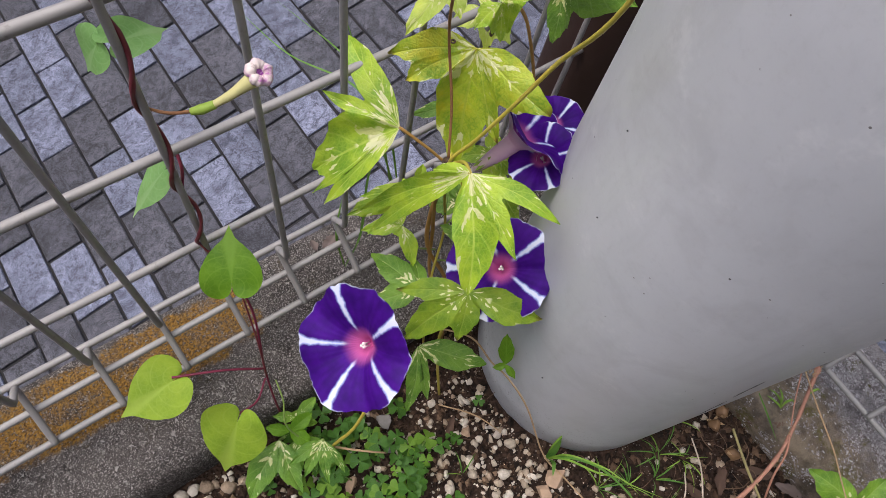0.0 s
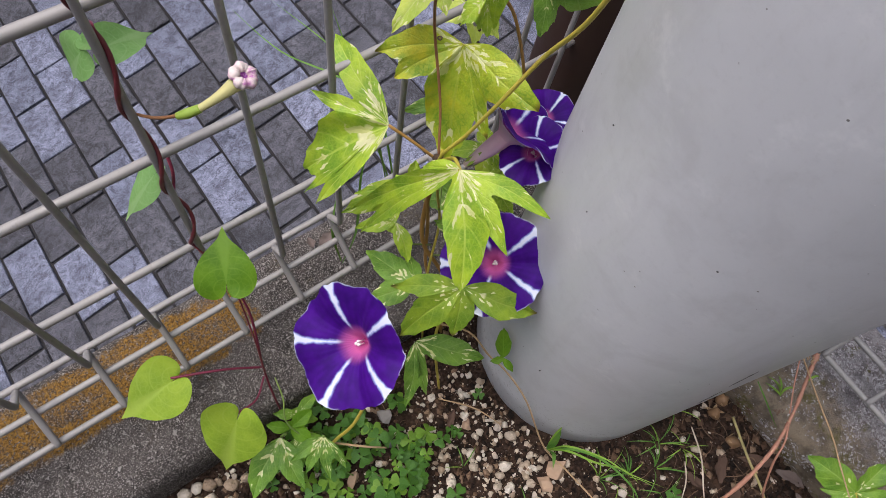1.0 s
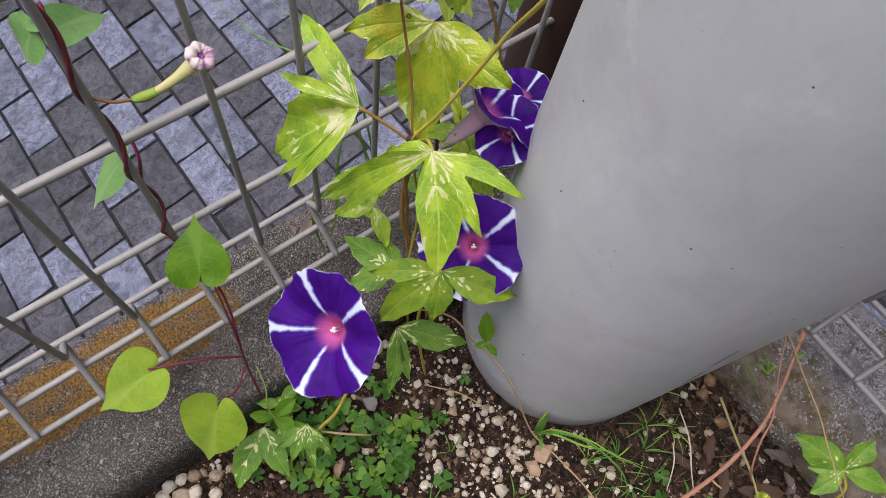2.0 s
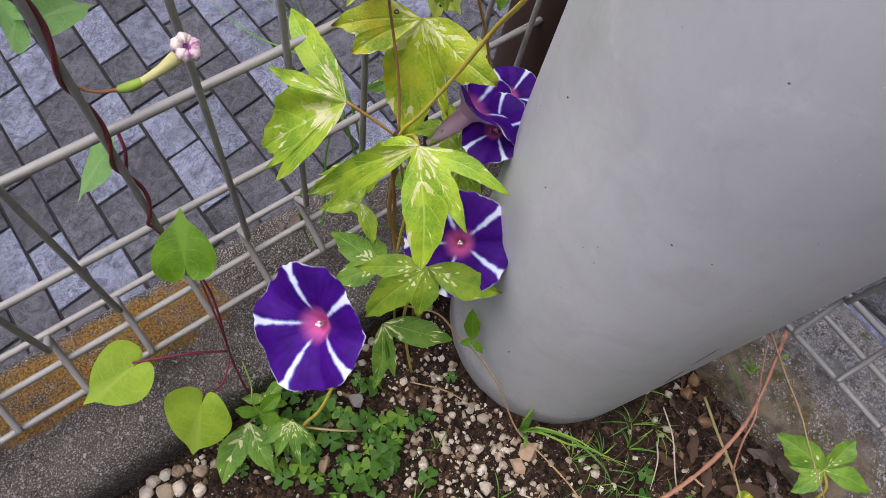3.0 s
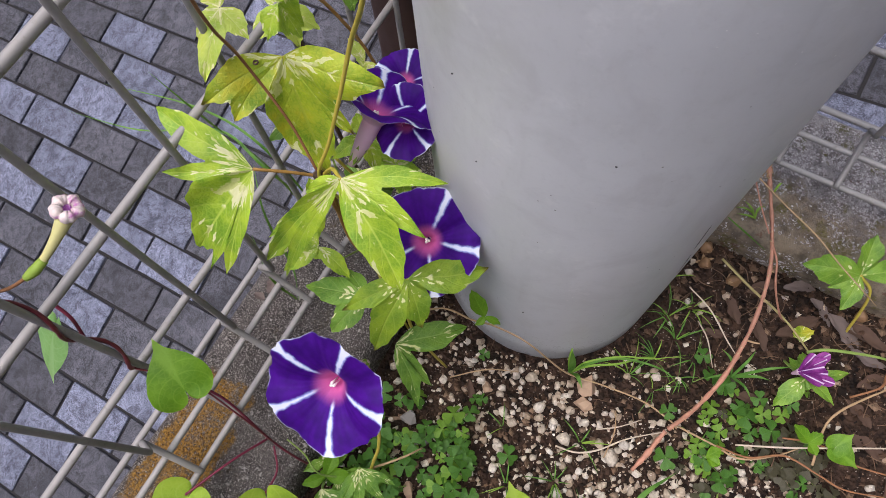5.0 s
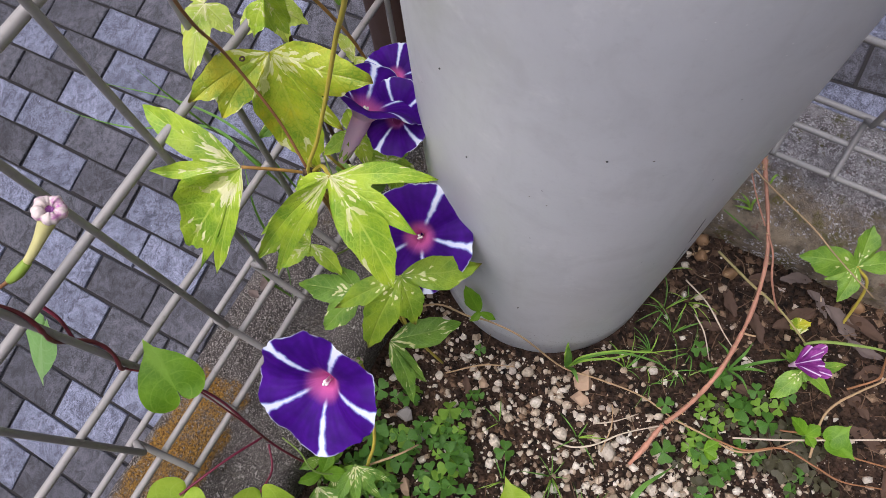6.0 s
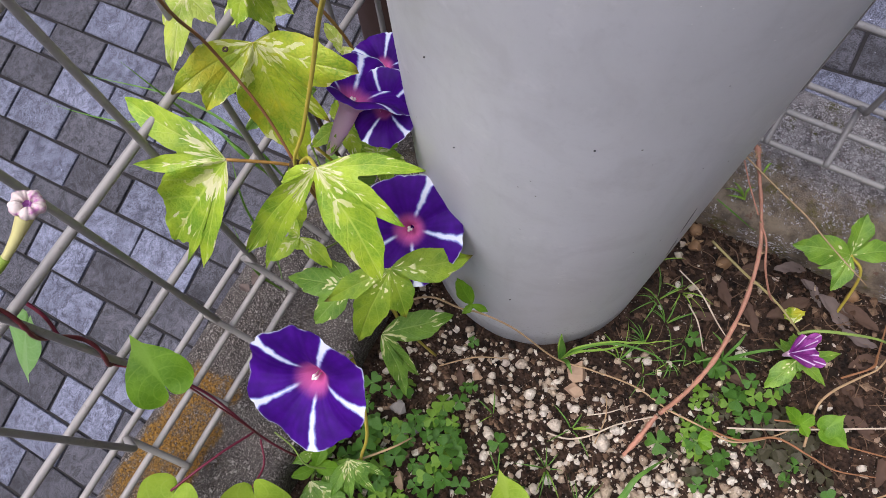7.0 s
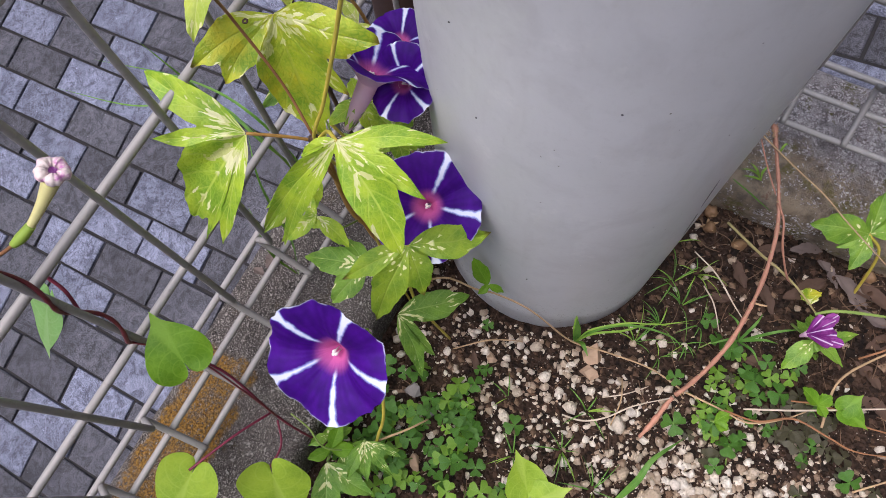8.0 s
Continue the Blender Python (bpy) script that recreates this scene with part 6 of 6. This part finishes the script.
rod("thorn", [(0.3867, -0.3391, 0.02), (0.3873, -0.3433, 0.02), (0.3886, -0.3478, 0.02)], (0.0009, 0.0007), STEM_DRY, woody)

litter = [
    ([(0.252, -0.246, -0.047), (0.255, -0.263, -0.045), (0.265, -0.278, -0.041), (0.284, -0.295, -0.037), (0.305, -0.321, -0.036)], 0.0008, STRAW_PALE),
    ([(0.314, -0.328, -0.04), (0.313, -0.357, -0.036), (0.313, -0.381, -0.036), (0.328, -0.404, -0.035), (0.342, -0.418, -0.034)], 0.0009, STEM_DRY),
    ([(0.313, -0.36, -0.034), (0.316, -0.385, -0.032), (0.331, -0.41, -0.032), (0.33, -0.438, -0.033), (0.329, -0.46, -0.034), (0.338, -0.488, -0.034)], 0.0009, STEM_BROWN),
    ([(0.32, -0.372, -0.03), (0.339, -0.412, -0.028), (0.373, -0.476, -0.025), (0.39, -0.51, -0.03)], 0.0008, STRAW_PALE),
    ([(0.335, -0.432, -0.034), (0.363, -0.426, -0.02), (0.381, -0.432, -0.018), (0.402, -0.448, -0.02), (0.418, -0.461, -0.022), (0.44, -0.47, -0.03)], 0.001, STEM_DRY),
    ([(0.425, -0.289, -0.022), (0.413, -0.312, -0.02), (0.395, -0.333, -0.02), (0.389, -0.348, -0.03)], 0.0007, STRAW_PALE),
    ([(0.403, -0.308, -0.03), (0.39, -0.32, -0.026), (0.372, -0.334, -0.034)], 0.0006, STRAW_PALE),
    ([(0.4615, -0.3042, -0.0200), (0.4436, -0.3366, -0.0140), (0.4370, -0.3525, -0.0120), (0.4297, -0.3733, -0.0160), (0.4203, -0.4001, -0.0300)], 0.0012, STEM_STRAW_GREEN),
    ([(0.41, -0.39, -0.006), (0.416, -0.4, 0.0), (0.424, -0.42, 0.0), (0.433, -0.446, -0.004), (0.44, -0.47, -0.02)], 0.0013, STEM_GREEN),
    ([(0.4990, -0.2873, 0.0640), (0.4867, -0.3169, 0.0600), (0.4733, -0.3480, 0.0580), (0.4595, -0.3691, 0.0580), (0.4441, -0.4058, 0.0500)], 0.0007, STEM_DRY),
    ([(0.28, -0.27, -0.044), (0.29, -0.285, -0.04), (0.305, -0.3, -0.042)], 0.0006, STRAW_PALE),
    ([(0.262, -0.285, -0.045), (0.284, -0.284, -0.04), (0.302, -0.278, -0.042)], 0.0006, STEM_DRY),
    ([(0.345, -0.405, -0.036), (0.352, -0.43, -0.03), (0.35, -0.457, -0.032), (0.358, -0.497, -0.034)], 0.0009, STEM_BROWN),
    ([(0.4, -0.44, -0.03), (0.415, -0.455, -0.02), (0.43, -0.46, -0.028), (0.46, -0.46, -0.03)], 0.001, STEM_BROWN),
    ([(0.3, -0.47, -0.04), (0.32, -0.49, -0.034), (0.35, -0.52, -0.036)], 0.0008, STEM_DRY),
    ([(0.26, -0.14, -0.045), (0.28, -0.165, -0.04), (0.292, -0.19, -0.042)], 0.0007, STEM_DRY),
]
for pts, r, mat in litter:
    twig = rod("dry_twig", pts, (r, r, r * 0.6), mat, None, sides=6, knot=0.2)
    tagged(twig, "thin dry straw-coloured stem lying on the soil", "twig", "dry stems on the soil")


def fine_litter():
    """Root hairs and bits of straw."""
    rng = random.Random(51)
    verts, faces = [], []
    for n in range(760):
        x, y = rng.uniform(0.1, 0.49), rng.uniform(-0.56, -0.09)
        if x < 0.34 and rng.random() < 0.6 or not clear_of_pole(x, y, 0.106):
            continue
        w, s = rng.uniform(0, 6.3), rng.uniform(0.005, 0.03)
        z = soil_height(x, y) + 0.0015
        bend = rng.uniform(-0.4, 0.4)
        pts = [(x, y, z), (x + math.cos(w) * s * 0.5, y + math.sin(w) * s * 0.5, z + rng.uniform(0, 0.006)), (x + math.cos(w + bend) * s, y + math.sin(w + bend) * s, z)]
        v, f = sweep(spline(pts, 3), rng.uniform(0.00015, 0.0005), 4)
        k = len(verts)
        verts += v
        faces += [tuple(i + k for i in face) for face in f]
    ob = put("straw", verts, faces, STRAW_BITS)
    tagged(ob, "fine straw and root hairs on the soil", "straw", kind="stuff")


fine_litter()


def dry_leaf(x, y, size, turn, mat, label, z=0.003, seed=1, slim=0.16):
    """A curled fallen leaf."""
    rng = random.Random(seed)
    verts, faces, uvs = [], [], []
    for i in range(15):
        s = i / 14
        w = slim * size * math.sin(math.pi * min(1, s * 0.97 + 0.03)) ** 0.8 + 0.0004
        for j in range(7):
            u = j / 6 * 2 - 1
            e = 1 + 0.12 * math.sin(s * 13 + u * 2 + seed)
            verts.append((size * (s - 0.5), u * w * e * (1 + 0.1 * math.sin(s * 27 + seed)) + 0.1 * size * math.sin(s * 2.5 + seed), 0.5 * w * abs(u) + 0.05 * size * math.sin(s * 3 + seed) + 0.025 * size * math.sin(s * 14 + u * 4 + seed) + 0.12 * w * math.sin(s * 31 + u * 5)))
            uvs.append((u * 0.5 + 0.5, s))
    for i in range(14):
        for j in range(6):
            a = i * 7 + j
            faces.append((a, a + 7, a + 8, a + 1))
    ob = put("fallen_leaf", verts, faces, mat, uvs=uvs)
    ob.matrix_basis = Matrix.LocRotScale((x, y, soil_height(x, y) + z), Euler((rng.uniform(-0.2, 0.2), rng.uniform(-0.15, 0.15), turn)), None)
    return tagged(ob, label, "fallen leaf", "fallen leaves")


for n, (x, y, size, turn, mat, label) in enumerate([
    (0.4720, -0.3750, 0.028, -1.2, DRY_LEAF_GREY, "small dry grey leaf on the soil"),
    (0.4604, -0.3975, 0.028, -2.0, DRY_LEAF_GREY, "small dry grey leaf on the soil"),
    (0.4540, -0.4232, 0.042, -1.75, DRY_LEAF_GREY, "long dry grey leaf with a hole on the soil"),
    (0.4427, -0.4463, 0.03, -1.5, DRY_LEAF_GREY, "dry grey leaf on the soil"),
    (0.462, -0.436, 0.045, -2.1, DRY_LEAF, "curled dry brown leaf on the soil"),
    (0.44, -0.385, 0.04, -0.9, DRY_LEAF, "curled dry brown leaf on the soil"),
    (0.421, -0.361, 0.03, 0.5, DRY_LEAF, "curled dry brown leaf on the soil"),
    (0.43, -0.332, 0.028, 0.8, DRY_LEAF, "curled dry brown leaf on the soil"),
    (0.367, -0.374, 0.026, 2.0, DRY_LEAF, "curled dry brown leaf on the soil"),
    (0.425, -0.46, 0.035, 2.4, DRY_LEAF, "curled dry brown leaf on the soil"),
    (0.395, -0.455, 0.03, 1.1, DRY_LEAF, "curled dry brown leaf on the soil"),
    (0.26, -0.16, 0.018, 0.4, DRY_LEAF, "curled dry brown leaf on the soil"),
    (0.45, -0.48, 0.04, 0.2, DRY_LEAF_GREY, "dry grey leaf on the soil"),
    (0.405, -0.325, 0.022, 1.9, DRY_LEAF, "curled dry brown leaf on the soil"),
    (0.46, -0.345, 0.03, 2.6, DRY_LEAF, "curled dry brown leaf on the soil"),
    (0.38, -0.4, 0.024, 0.1, DRY_LEAF, "curled dry brown leaf on the soil"),
    (0.372, -0.47, 0.034, 1.4, DRY_LEAF, "curled dry brown leaf on the soil"),
    (0.35, -0.5, 0.03, 2.9, DRY_LEAF, "curled dry brown leaf on the soil"),
]):
    dry_leaf(x, y, size, turn, mat, label, seed=n)
dry_leaf(0.433, -0.388, 0.016, 0.4, LEAF_YELLOW, "small yellow leaf on the litter", 0.012, 40, 0.5)
dry_leaf(0.249, 0.026, 0.016, 0.4, DRY_LEAF_GREY, "crumbled pale dry leaf on the wall", 0.06, 41, 0.3)
dry_leaf(0.236, 0.03, 0.01, 1.4, DRY_LEAF_GREY, "crumbled pale dry leaf on the wall", 0.06, 42, 0.3)


def seed_pod(x, y, r, seed):
    rng = random.Random(seed)
    pod = thing("seed_pod", "round papery brown seed pod on the soil", "seed pod", "seed pods")
    verts, faces = [], []
    for i in range(9):
        a = math.pi * i / 8
        for j in range(16):
            w = 2 * math.pi * j / 16
            d = r * (1 + 0.16 * math.cos(3 * w) + 0.05 * math.cos(8 * w)) * (1 - 0.5 * max(0.0, -math.cos(a)) ** 1.5)
            verts.append((math.sin(a) * math.cos(w) * d, math.sin(a) * math.sin(w) * d, -math.cos(a) * r * 1.25))
    for i in range(8):
        for j in range(16):
            k = (j + 1) % 16
            faces.append((i * 16 + j, i * 16 + k, (i + 1) * 16 + k, (i + 1) * 16 + j))
    put("husk", verts, faces, POD, pod)
    rod("point", [(0, 0, r * 1.05), (0.0005, 0, r * 1.5)], (r * 0.12, r * 0.04), STEM_DRY, pod, sides=6, per=3)
    for k in range(5):
        w = k * 1.2566
        blade("sepal", [(0, 0, -r), (math.cos(w) * r * 0.9, math.sin(w) * r * 0.9, -r * 0.8), (math.cos(w) * r * 1.6, math.sin(w) * r * 1.6, -r * 0.3)], r * 0.3, STEM_DRY, pod)
    pod.matrix_basis = Matrix.LocRotScale((x, y, soil_height(x, y) + r * 0.85), Euler((rng.uniform(0.5, 1.3), rng.uniform(-0.5, 0.5), rng.uniform(0, 6))), None)


for n, (x, y, r) in enumerate([(0.4731, -0.2896, 0.0052), (0.4572, -0.2945, 0.0055), (0.4530, -0.3222, 0.0055), (0.4740, -0.4290, 0.0050)]):
    seed_pod(x, y, r, n)
